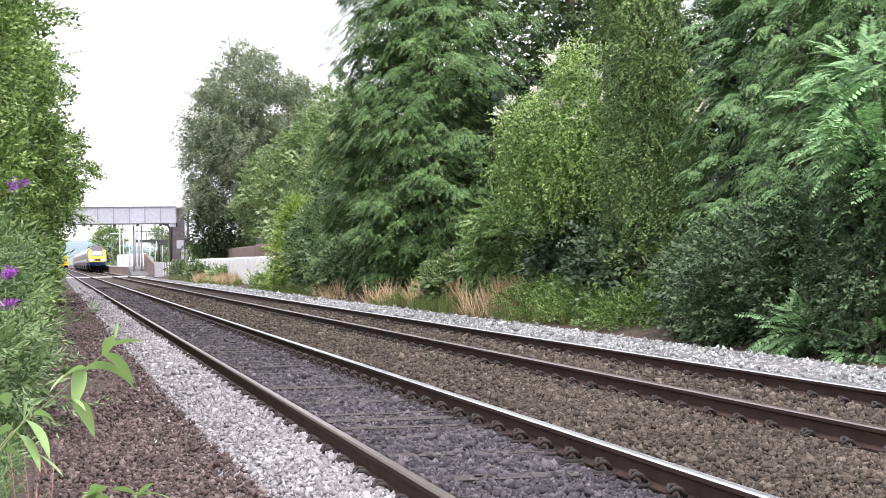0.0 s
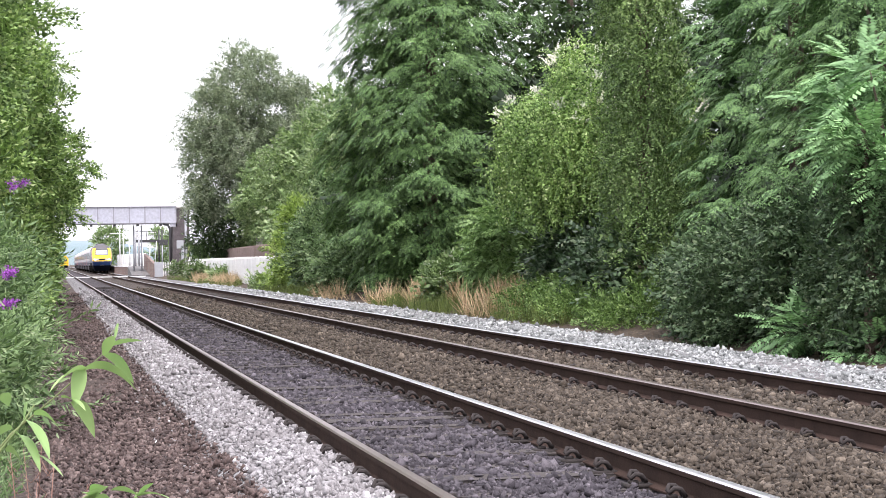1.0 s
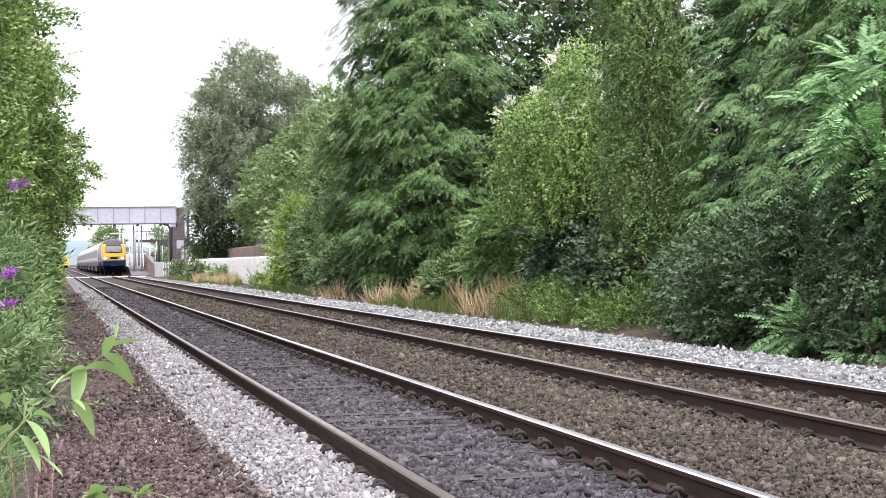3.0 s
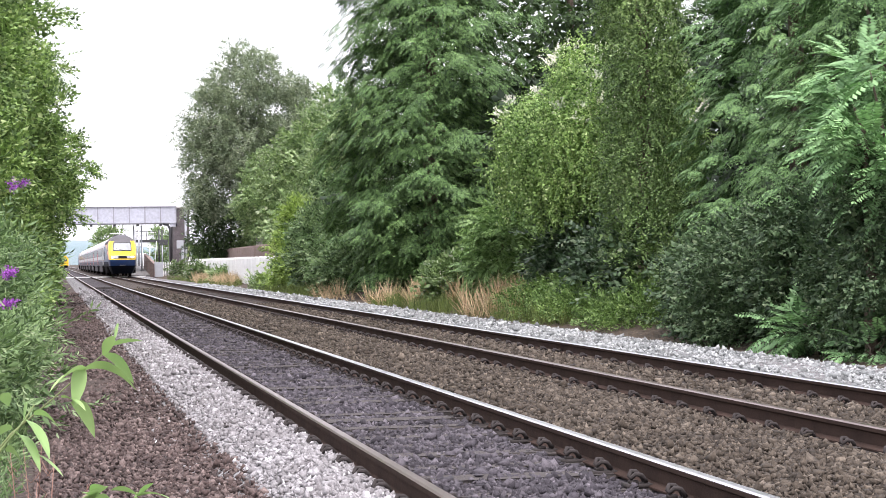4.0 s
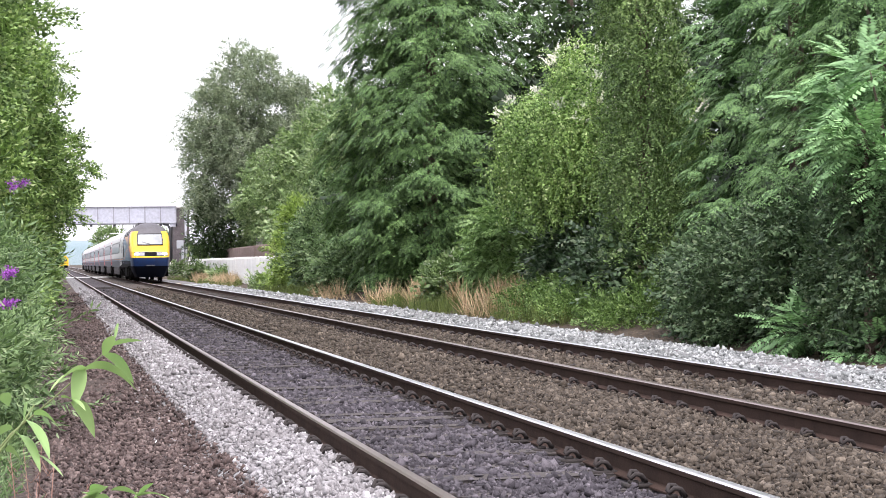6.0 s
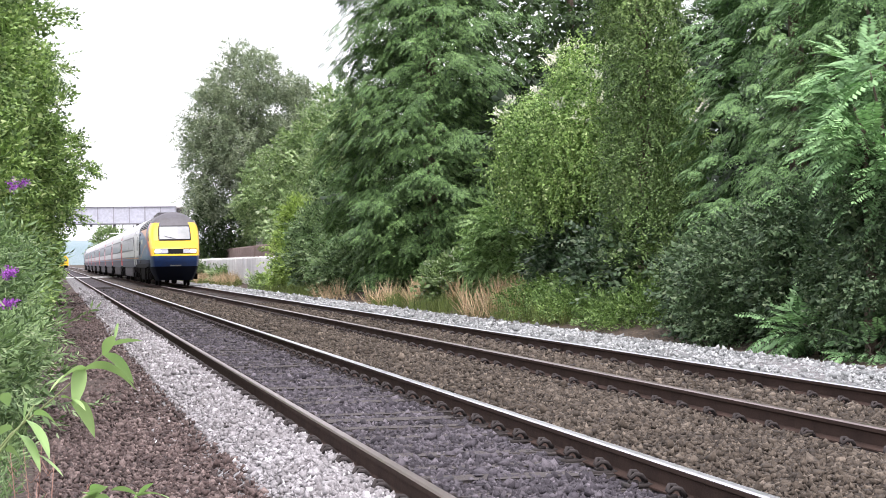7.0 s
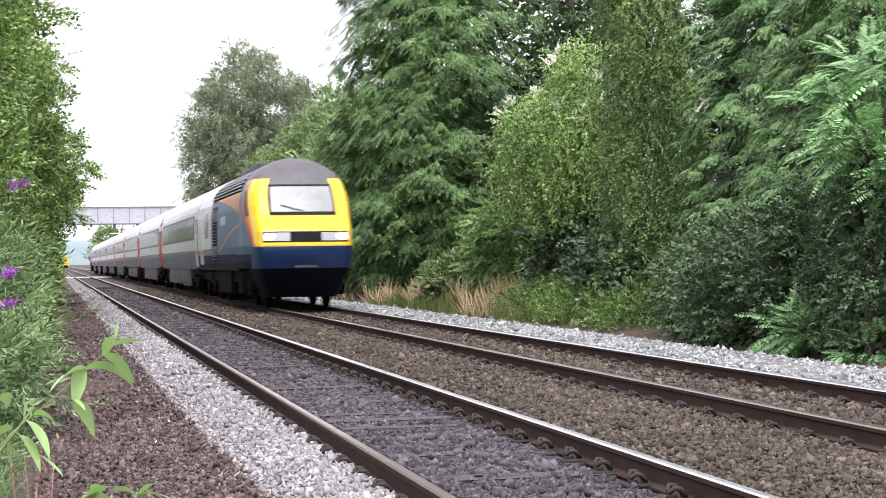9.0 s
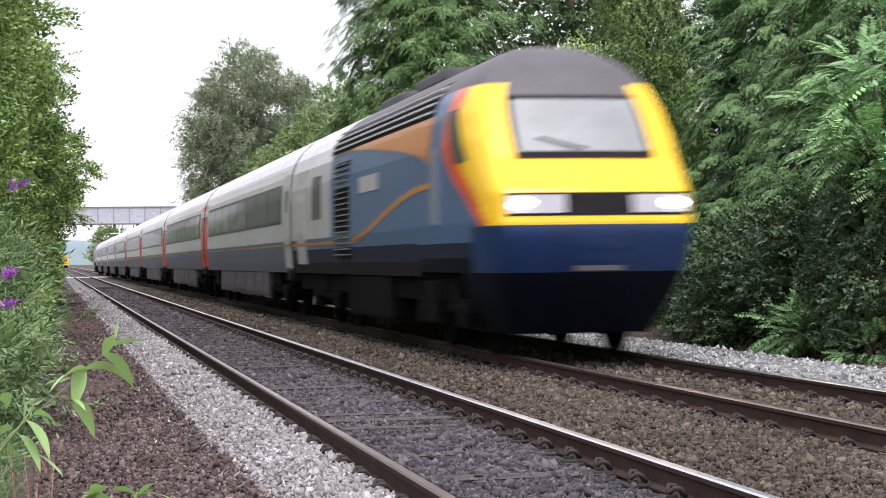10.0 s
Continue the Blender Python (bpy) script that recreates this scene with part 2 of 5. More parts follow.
def build_ground():
    xs = sorted(set([p[0] for p in BED] + [-3, -0.8, -0.3, 0.5, 0.85, 1.05, 1.35, 2.6, 4.0, 4.9, 6.2, 8.1, 9.5, 10.8]))
    ys = [-60, -20, 0] + [2 + 2 * i for i in range(60)] + [130, 140, 160, 180, 200, 230, 270, 320, 400, 600, 1000, 2500]
    r = random.Random(3)
    verts, faces, idx = [], [], []
    for y in ys:
        for x in xs:
            j = 0.05 if abs(x - 4) > 3.4 and abs(x) < 20 else 0.0
            verts.append((x + r.uniform(-j, j), y, float(bed_z(x)) + r.uniform(-j, j) * 0.6))
    n = len(xs)
    for i in range(len(ys) - 1):
        for k in range(n - 1):
            faces.append((i * n + k, i * n + k + 1, (i + 1) * n + k + 1, (i + 1) * n + k))
            xm = (xs[k] + xs[k + 1]) / 2
            idx.append(4 if xm < -0.1 else 0 if xm < 1.2 else 3 if xm < 1.8 else 1 if xm < 3.5 else 2 if xm < 7.05 else 3 if xm < 9.1 else 4)
    ob = obj("ground", verts, faces, [M["cess"], M["dark_bed"], M["brown_bed"], M["grey_bed"], M["soil"]], idx=idx, smooth=True)
    tagged(ob, "railway formation of brown, dark and grey ballast beside soil", "ground", kind="structure")


build_ground()

ROCK = np.array([(1, 0.1, 0), (-1, 0, 0.1), (0.1, 1, 0), (0, -1, -0.1), (0.2, 0, 0.8), (-0.1, 0.1, -0.8)]) * 0.62
ROCK_F = [(0, 2, 4), (2, 1, 4), (1, 3, 4), (3, 0, 4), (2, 0, 5), (1, 2, 5), (3, 1, 5), (0, 3, 5)]


def stones(name, label, material, strips, size, category="ballast"):
    """Loose stones; strips: (x0, x1, y0, y1, count per square metre)."""
    P, S = [], []
    for x0, x1, y0, y1, dens in strips:
        n = int((x1 - x0) * (y1 - y0) * dens)
        x, y = rng.uniform(x0, x1, n), rng.uniform(y0, y1, n)
        keep = x < 0.47 * y + 0.3
        x, y = x[keep], y[keep]
        s = size * rng.lognormal(0, 0.28, len(x)) * (1.0 if y1 < 20 or dens in (25,) else 1.15 if y1 < 40 else 1.4 if y1 < 70 else 1.8)
        P.append(np.stack([x, y, bed_z(x) + rng.uniform(-0.1, 0.45, len(x)) * s], 1))
        S.append(s)
    P, S = np.concatenate(P), np.concatenate(S)
    n = len(P)
    shape = rng.uniform(0.65, 1.25, (n, 3)) * S[:, None]
    warp = rng.uniform(-0.28, 0.28, (n, 6, 3))
    ob = swarm(name, ROCK, ROCK_F, P, turns(n), shape, material, warp=warp)
    return tagged(ob, label, category, kind="stuff")


def build_stones():
    def zone(a, b):
        return [(a, b, 9, 18, 900), (a, b, 18, 34, 330), (a, b, 34, 60, 115), (a, b, 60, 100, 22)]
    stones("cess_stones", "small reddish brown stones on the trackside path", M["cess_stone"], zone(-0.15, 1.17) + [(1.17, 1.24, 9, 14, 900), (1.17, 1.2, 14, 19, 800)], 0.030)
    stones("shoulder_ballast", "clean pale grey ballast beside the rail", M["grey_stone"], [(1.22, 1.84, 9, 14, 1200), (1.18, 1.84, 14, 19, 1100), (1.17, 1.84, 19, 34, 650), (1.12, 1.84, 34, 60, 140), (1.13, 1.84, 60, 100, 22), (0.8, 1.3, 9, 40, 25)], 0.029)
    stones("track_ballast", "sooty dark ballast between the rails", M["dark_stone"], zone(2.06, 3.27) + [(2.06, 3.27, 9, 22, 260)], 0.034)
    stones("middle_ballast", "rusty brown ballast between the two tracks", M["brown_stone"], zone(3.55, 5.34), 0.033)
    stones("far_track_ballast", "dusty brown ballast between the rails", M["brown_stone"], [(5.55, 6.9, 10, 18, 600), (5.55, 6.9, 18, 34, 300), (5.55, 6.9, 34, 60, 90)], 0.039)
    stones("far_shoulder_ballast", "clean pale blue-grey ballast along the verge", M["verge_stone"], [(7.06, 9.0, 15, 34, 310), (7.06, 9.0, 34, 60, 120), (7.06, 9.0, 60, 110, 60)], 0.036)


build_stones()

RAIL = [(-0.07, -0.158), (0.07, -0.158), (0.07, -0.147), (0.012, -0.128), (0.009, -0.05), (0.034, -0.036), (0.035, -0.010), (0.024, 0.0), (-0.024, 0.0),
        (-0.035, -0.010), (-0.034, -0.036), (-0.009, -0.05), (-0.012, -0.128), (-0.07, -0.147)]


def rail(parent, x, y0, y1, top):
    ys = [y0, y1]
    verts = [(x + a, y, b) for y in ys for a, b in RAIL]
    k = len(RAIL)
    faces = [(i, (i + 1) % k, k + (i + 1) % k, k + i) for i in range(k)] + [tuple(reversed(range(k))), tuple(range(k, 2 * k))]
    idx = [1 if i in (7, 8) else 2 if i == 6 else 0 for i in range(k)] + [0, 0]
    return obj("rail", verts, faces, [M["rail_side"], M[top], M["rail_dull"]], parent, idx)


def clip_mesh(parent):
    """A baseplate with a bent spring clip on the rail foot."""
    bm = bmesh.new()
    box(bm, -0.085, 0.075, -0.07, 0.07, -0.010, 0.014)
    box(bm, -0.005, 0.05, -0.022, 0.022, 0.014, 0.034, 0.006)
    pts = [(-0.055, -0.024, 0.012), (-0.04, -0.03, 0.045), (-0.005, -0.03, 0.078), (0.03, -0.022, 0.082), (0.046, -0.004, 0.055), (0.04, 0.012, 0.042), (0.015, 0.026, 0.07), (-0.02, 0.03, 0.064), (-0.05, 0.022, 0.02)]
    tube(bm, pts, 0.014, 6)
    return part("rail_clip", bm, M["chair"], parent)


def sleeper_mesh(parent, seed):
    r = random.Random(seed)
    bm = box(bmesh.new(), -1.3, 1.3, -0.125, 0.125, -0.13, 0.0, 0.012)
    for v in bm.verts:
        v.co += Vector((r.uniform(-0.02, 0.02), r.uniform(-0.012, 0.012), r.uniform(-0.008, 0.008)))
    return part("sleeper", bm, M["timber"], parent)


def build_track(xa, xb, label, y_first, lift):
    t = empty("railway_track", label, "railway track", kind="structure")
    rail(t, xa, 4, 900, "rail_worn"), rail(t, xb, 4, 900, "rail_top")
    mid, pitch, r = (xa + xb) / 2, 0.70, random.Random(int(xa * 10))
    sl = [sleeper_mesh(t, s) for s in range(3)]
    cl = clip_mesh(t)
    first = True
    for i in range(150):
        y = y_first + i * pitch
        z = -0.147 + lift + r.uniform(-0.014, 0.01)
        if i < 3:
            sl[i].location = (mid, y, z)
        else:
            again(sl[i % 3], t, (mid + r.uniform(-0.03, 0.03), y, z), r.uniform(-0.01, 0.01))
        if i < 70:
            for xr in (xa, xb):
                for side in (1, -1):
                    loc, rz = (xr + side * 0.118, y, -0.15 + 2.2 * lift), 0 if side > 0 else math.pi
                    if first:
                        cl.location, first = loc, False
                    else:
                        again(cl, t, loc, rz)


build_track(X1, X2, "straight track with rusty rails on dark timber sleepers", 6.3, 0.0)
build_track(X3, X4, "straight running line with polished rails and buried sleepers", 6.6, -0.012)


# ---- the train: local y runs back from the nose, z up from the rail top ----
TC = 6.15
NOSE = 20.8
def matt(key, level):
    """A dead-flat dirty finish."""
    M[key].node_tree.nodes["Principled BSDF"].inputs["Specular IOR Level"].default_value = level


M["navy"] = painted("navy_blue_paint", (0.007, 0.03, 0.105), 0.32, (0.012, 0.012, 0.016), 0.55, scale=1.5)
M["yellow"] = painted("warning_yellow_paint", (0.90, 0.56, 0.012), 0.3, (0.5, 0.33, 0.05), 0.25, scale=2)
M["red_edge"] = painted("orange_red_paint", (0.72, 0.075, 0.025), 0.3, (0.3, 0.06, 0.04), 0.3)
M["blue_side"] = painted("mid_blue_paint", (0.058, 0.125, 0.24), 0.38, (0.10, 0.10, 0.105), 0.7, scale=1.2)
M["orange"] = painted("orange_paint", (0.50, 0.20, 0.045), 0.35, (0.3, 0.15, 0.06), 0.3)
M["white_side"] = painted("off_white_paint", (0.45, 0.45, 0.44), 0.34, (0.26, 0.245, 0.225), 0.5, scale=1.4)
M["grey_roof"] = painted("pale_grey_roof", (0.62, 0.63, 0.64), 0.45, (0.25, 0.24, 0.22), 0.5, scale=1.2)
M["dark_roof"] = painted("dark_grey_roof", (0.085, 0.08, 0.088), 0.55, (0.04, 0.035, 0.03), 0.5)
M["black"] = painted("black_grime", (0.014, 0.013, 0.014), 0.8, (0.03, 0.026, 0.022), 0.5)
M["under"] = painted("grimy_underframe", (0.006, 0.0055, 0.0055), 0.95, (0.016, 0.013, 0.011), 0.6, scale=2)
M["red_door"] = painted("bright_red_paint", (0.46, 0.009, 0.02), 0.3, (0.25, 0.05, 0.04), 0.3)
M["window"] = glass_mat("tinted_carriage_glass", (0.04, 0.043, 0.042), 0.4)
# pale base colour stands in for part of the white sky's reflection
M["screen"] = glass_mat("sky_pale_windscreen", (0.17, 0.18, 0.18), 0.25)
M["lamp"] = glow_mat("lit_headlamp", (1.0, 0.96, 0.86), 14.0)
M["lens"] = painted("frosted_lamp_cover", (0.42, 0.42, 0.45), 0.2, (0.4, 0.4, 0.4), 0.4)
M["valance"] = painted("black_blue_valance", (0.0022, 0.004, 0.010), 0.7, (0.006, 0.0055, 0.0055), 0.5)
M["skirt"] = painted("dirty_grey_skirt", (0.095, 0.088, 0.09), 0.85, (0.018, 0.016, 0.015), 0.6)
M["door_grey"] = painted("blue_grey_door", (0.20, 0.225, 0.27), 0.4, (0.14, 0.14, 0.15), 0.5)
M["steel"] = painted("worn_steel", (0.35, 0.34, 0.33), 0.45, (0.12, 0.1, 0.08), 0.5, metal=0.7)

M["post_steel"] = painted("dull_grey_slat", (0.17, 0.17, 0.18), 0.5, (0.08, 0.07, 0.06), 0.5)
M["sill"] = painted("grimy_dark_blue_sill", (0.014, 0.022, 0.042), 0.7, (0.016, 0.014, 0.014), 0.7, scale=1.5)
M["coach_sill"] = painted("dusty_blue_grey_sill", (0.085, 0.092, 0.12), 0.6, (0.09, 0.08, 0.076), 0.7, scale=1.5)
M["louvre"] = painted("pale_aluminium_slat", (0.62, 0.62, 0.64), 0.4, (0.3, 0.28, 0.26), 0.4)
for key, level in (("under", 0.05), ("skirt", 0.25), ("black", 0.12), ("valance", 0.1), ("sill", 0.15)):
    matt(key, level)

W_Z = [(0.28, 0.98), (0.6, 1.16), (1.0, 1.31), (1.6, 1.37), (2.6, 1.36), (2.95, 1.31), (3.2, 1.23), (3.42, 1.08), (3.62, 0.86), (3.78, 0.56), (3.87, 0.28), (3.91, 0.02)]
S_Z = [(0.28, 0.70), (0.6, 0.42), (1.0, 0.14), (1.35, 0.02), (1.56, 0.0), (1.95, 0.09), (2.36, 0.55), (3.12, 1.2), (3.3, 1.36), (3.55, 1.6), (3.75, 1.95), (3.86, 2.35), (3.91, 2.8)]
S_END = 4.2


def half_w(z):
    return float(np.interp(z, [a for a, _ in W_Z], [b for _, b in W_Z]))


def front_s(z):
    return float(np.interp(z, [a for a, _ in S_Z], [b for _, b in S_Z]))


def nose_point(z, p):
    """The nose's skin: height z, p from 0 at the middle over 0.4 at the corner to 1 far back on the side; sign gives the side."""
    side, p = (1 if p >= 0 else -1), abs(p)
    w, s0 = half_w(z), front_s(z)
    if p <= 0.4:
        q = p / 0.4
        x, s = 0.86 * w * q, s0 + 0.10 * q * q
    elif p <= 0.6:
        q = (p - 0.4) / 0.2 * math.pi / 2
        x, s = w * (0.86 + 0.14 * math.sin(q)), s0 + 0.10 + 0.7 * (1 - math.cos(q))
    else:
        q = (p - 0.6) / 0.4
        x, s = w, s0 + 0.8 + (S_END - s0 - 0.8) * q
    k = min(max(s / 2.6, 0), 1)
    x *= 0.90 + 0.10 * k * k * (3 - 2 * k)
    return Vector((side * x, s, z))


def nose_skin(name, material, parent, zs, ps, lift=0.0, label=""):
    verts = []
    for z in zs:
        for p in ps:
            v = nose_point(z, p)
            a, b2 = nose_point(z, p + 0.01) - v, nose_point(z + 0.02, p) - v
            nrm = a.cross(b2).normalized()
            verts.append(v + nrm * lift)
    k = len(ps)
    faces = [(i * k + j, i * k + j + 1, (i + 1) * k + j + 1, (i + 1) * k + j) for i in range(len(zs) - 1) for j in range(k - 1)]
    return tagged(obj(name, verts, faces, material, parent, smooth=True), label)


def lin(a, b, n):
    return [a + (b - a) * i / (n - 1) for i in range(n)]


def extruded(name, prof, y0, y1, mats, idx, parent, steps=2, ends=True):
    """A body of constant section: prof is a list of (x, z) from one sill over the roof to the other."""
    ys, k = lin(y0, y1, steps), len(prof)
    verts = [(x, y, z) for y in ys for x, z in prof]
    faces, mi = [], []
    for i in range(steps - 1):
        for j in range(k - 1):
            faces.append((i * k + j, (i + 1) * k + j, (i + 1) * k + j + 1, i * k + j + 1))
            mi.append(idx[j])
    if ends:
        faces += [tuple(range(k)), tuple(range((steps - 1) * k + k - 1, (steps - 1) * k - 1, -1))]
        mi += [len(mats) - 1] * 2
    return obj(name, verts, faces, mats, parent, mi)


def bogie(thing, y, wheelbase=2.6, wheel_r=0.46):
    b = boxed("bogie", (-1.08, 1.08, y - wheelbase / 2 - 0.45, y + wheelbase / 2 + 0.45, 0.42, 0.78), M["under"], thing, "", 0.05)
    for sx in (-1, 1):
        for dy in (-wheelbase / 2, wheelbase / 2):
            bm = bmesh.new()
            bmesh.ops.create_cone(bm, cap_ends=True, segments=24, radius1=wheel_r, radius2=wheel_r, depth=0.13, matrix=Matrix.Translation((sx * 0.7525, y + dy, wheel_r)) @ Matrix.Rotation(math.pi / 2, 4, "Y"))
            bmesh.ops.create_cone(bm, cap_ends=True, segments=12, radius1=0.14, radius2=0.1, depth=0.24, matrix=Matrix.Translation((sx * 1.0, y + dy, wheel_r)) @ Matrix.Rotation(sx * math.pi / 2, 4, "Y"))
            part("wheel", bm, M["under"], b)
        bm = box(bmesh.new(), sx * 1.12 - 0.07, sx * 1.12 + 0.07, y - wheelbase / 2 - 0.35, y + wheelbase / 2 + 0.35, 0.5, 0.68, 0.03)
        for dy in (-wheelbase / 2, wheelbase / 2):
            box(bm, sx * 1.14 - 0.1, sx * 1.14 + 0.1, y + dy - 0.2, y + dy + 0.2, 0.32, 0.62, 0.03)
        box(bm, sx * 1.18 - 0.06, sx * 1.18 + 0.06, y - 0.4, y + 0.4, 0.62, 0.92, 0.03)
        part("side_frame", bm, M["under"], b)


def side_patch(name, sx, y0, y1, z0, z1, material, parent, lift=0.012, label=""):
    zs = lin(z0, z1, 4)
    verts = []
    for z in zs:
        for y in (y0, y1):
            verts.append((sx * (half_w(z) + lift), y, z))
    for z in zs:
        for y in (y0, y1):
            verts.append((sx * (half_w(z) - 0.02), y, z))
    n = len(zs)
    faces = []
    for i in range(n - 1):
        f = (2 * i, 2 * i + 1, 2 * i + 3, 2 * i + 2)
        faces.append(f if sx > 0 else f[::-1])
    o = 2 * n
    rim = [(0, o, o + 1, 1), (2 * n - 2, 2 * n - 1, o + 2 * n - 1, o + 2 * n - 2)]
    for i in range(n - 1):
        rim += [(2 * i, 2 * i + 2, o + 2 * i + 2, o + 2 * i), (2 * i + 1, o + 2 * i + 1, o + 2 * i + 3, 2 * i + 3)]
    return tagged(obj(name, verts, faces + rim, material, parent), label)


def swoosh(sx, pts, width, parent, material, name="stripe"):
    """A curved stripe on the side: pts are (y, z)."""
    fine = []
    for (ya, za), (yb, zb) in zip(pts, pts[1:]):
        for i in range(6):
            q = i / 6
            e = q
            fine.append((ya + (yb - ya) * q, za + (zb - za) * e))
    fine.append(pts[-1])
    verts, faces = [], []
    for y, z in fine:
        for dz in (-width / 2, width / 2):
            verts.append((sx * (half_w(z + dz) + 0.008), y, z + dz))
    for i in range(len(fine) - 1):
        faces.append((2 * i, 2 * i + 1, 2 * i + 3, 2 * i + 2))
    return obj(name, verts, faces, material, parent)


def power_car(name, label):
    t = empty(name, label, "locomotive", "train vehicles")
    L = 17.8
    zs = sorted(set(lin(0.28, 1.56, 8) + lin(1.56, 3.12, 40) + lin(3.12, 3.91, 14)))
    ps = sorted(set([-p for p in lin(0, 0.4, 10) + lin(0.4, 0.6, 13) + lin(0.6, 0.76, 14) + lin(0.76, 1, 5)] + lin(0, 0.4, 10) + lin(0.4, 0.6, 13) + lin(0.6, 0.76, 14) + lin(0.76, 1, 5)))
    verts = [nose_point(z, p) for z in zs for p in ps]
    k, faces, mi = len(ps), [], []
    for i in range(len(zs) - 1):
        zc = (zs[i] + zs[i + 1]) / 2
        wrap = 0.53 + 0.11 * math.sin(min(max((zc - 1.5) / 1.75, 0), 1) * math.pi)
        for j in range(k - 1):
            pc = abs(ps[j] + ps[j + 1]) / 2
            if zc < 0.95 and pc > 0.68:
                continue
            faces.append((i * k + j, i * k + j + 1, (i + 1) * k + j + 1, (i + 1) * k + j))
            if zc < 1.56:
                m = (0 if zc > 0.93 else 5) if pc < 0.64 else 3 if zc > 1.4 else 6 if zc > 1.13 else 5
            elif zc > 3.32 or (zc > 3.12 and pc < 0.30):
                m = 4
            elif pc < wrap:
                m = 1
            elif pc < wrap + 0.05 + 0.05 * min(max((zc - 1.9) / 0.9, 0), 1):
                m = 2
            else:
                m = 3
            mi.append(m)
    obj("nose", verts, faces, [M["navy"], M["yellow"], M["red_edge"], M["blue_side"], M["dark_roof"], M["valance"], M["sill"]], t, mi, True)
    # windscreen, its frame and wiper
    nose_skin("windscreen_frame", M["black"], t, lin(2.34, 3.14, 6), lin(-0.315, 0.315, 13), 0.012)
    ws = nose_skin("windscreen", M["screen"], t, lin(2.42, 3.08, 6), lin(-0.293, 0.293, 13), 0.022, "pale windscreen, the white sky's reflection partly put into its colour")
    part("wiper", tube(bmesh.new(), [nose_point(2.46, 0.0) + Vector((0, -0.04, 0)), nose_point(2.50, -0.08) + Vector((0, -0.05, 0.01)), nose_point(2.60, -0.2) + Vector((0, -0.05, 0.01))], 0.012, 5), M["black"], ws)
    hb = nose_skin("headlamp_recess", M["black"], t, lin(1.66, 1.93, 4), lin(-0.415, 0.415, 21), 0.006, "dark headlamp recess across the nose")
    for sx in (-1, 1):
        lo, hi = (0.15, 0.405)
        pp = sorted([sx * lo, sx * hi])
        nose_skin("lamp_cover", M["lens"], hb, lin(1.69, 1.90, 4), lin(pp[0], pp[1], 8), 0.016)
        c = nose_point(1.795, sx * 0.335)
        bm = bmesh.new()
        bmesh.ops.create_uvsphere(bm, u_segments=14, v_segments=8, radius=1.0, matrix=Matrix.Translation(c + Vector((0, 0.0, 0))) @ Matrix.Diagonal((0.165, 0.05, 0.07, 1)))
        part("headlamp", bm, M["lamp"], hb, "lit white headlamp")
    nose_skin("yellow_trim", M["yellow"], t, lin(1.585, 1.65, 3), lin(-0.47, 0.47, 25), 0.006)
    nose_skin("coupler_cover", M["steel"], t, lin(1.03, 1.09, 2), lin(-0.11, 0.11, 7), 0.012, "small pale plate on the valance")
    nose_skin("valance_panel", M["navy"], t, lin(1.28, 1.45, 3), lin(-0.13, 0.13, 7), 0.006)
    # body behind the cab
    right = [(half_w(z), z) for z in (0.95, 1.15, 1.4, 1.6, 1.7, 2.2, 2.6, 2.95, 3.1, 3.2, 3.42, 3.62, 3.78, 3.87)]
    prof = [(-x, z) for x, z in right] + [(0, 3.91)] + list(reversed(right))
    half = [4, 3, 0, 1, 1, 1, 1, 2, 2, 2, 2, 2, 2, 2]
    for y0, y1, upper in ((S_END, 12.2, "blue_side"), (12.2, L, "white_side")):
        extruded("body_side" if upper == "blue_side" else "van_section", prof, y0, y1, [M["blue_side"], M[upper], M["dark_roof"] if upper == "blue_side" else M["grey_roof"], M["sill"], M["black"]], half + half[::-1], t)
    under = bmesh.new()
    box(under, -1.2, 1.2, 2.2, L - 0.2, 0.62, 1.0, 0.04)
    box(under, -1.28, 1.28, 6.6, 10.8, 0.28, 0.95, 0.06)
    part("underframe", under, M["under"], t)
    for sx in (-1, 1):
        bm = bmesh.new()
        box(bm, sx * 1.0 - 0.3, sx * 1.0 + 0.3, 3.2, 3.9, 0.35, 0.9, 0.03)
        part("equipment_box", bm, M["under"], t)
        # cab side window and door
        pw = sorted([sx * 0.585, sx * 0.665])
        nose_skin("cab_window", M["window"], t, lin(2.35, 3.02, 4), lin(pw[0], pw[1], 5), 0.012)
        side_patch("cab_door", sx, 2.62, 3.12, 1.62, 3.0, M["door_grey"], t, 0.008, "grey cab door")
        # orange field and swoosh on the blue side
        verts, faces = [], []
        cols, rows = 14, 6
        for i in range(cols + 1):
            y = 3.16 + 6.7 * i / cols
            zb = 2.40 + 0.60 * (i / cols) ** 0.6
            for k in range(rows + 1):
                z = zb + (3.03 - zb) * k / rows
                verts.append((sx * (half_w(z) + 0.012), y, z))
        for i in range(cols):
            for k in range(rows):
                o = i * (rows + 1) + k
                faces.append((o, o + 1, o + rows + 2, o + rows + 1))
        obj("orange_panel", verts, faces, M["orange"], t)
        swoosh(sx, [(3.2 + 0.67 * i, 1.5 + 0.64 * math.cos(0.157 * i) ** 1.6) for i in range(11)], 0.08, t, M["orange"])
        swoosh(sx, [(11.75, 1.5), (17.7, 1.5)], 0.06, t, M["orange"])
        side_patch("nameplate", sx, 7.2, 8.9, 2.25, 2.5, M["white_side"], t, 0.012, "pale blank plate")
        # radiator grille with slats
        g = side_patch("radiator_grille", sx, 10.0, 11.7, 1.2, 2.85, M["black"], t, 0.006, "black louvred radiator grille")
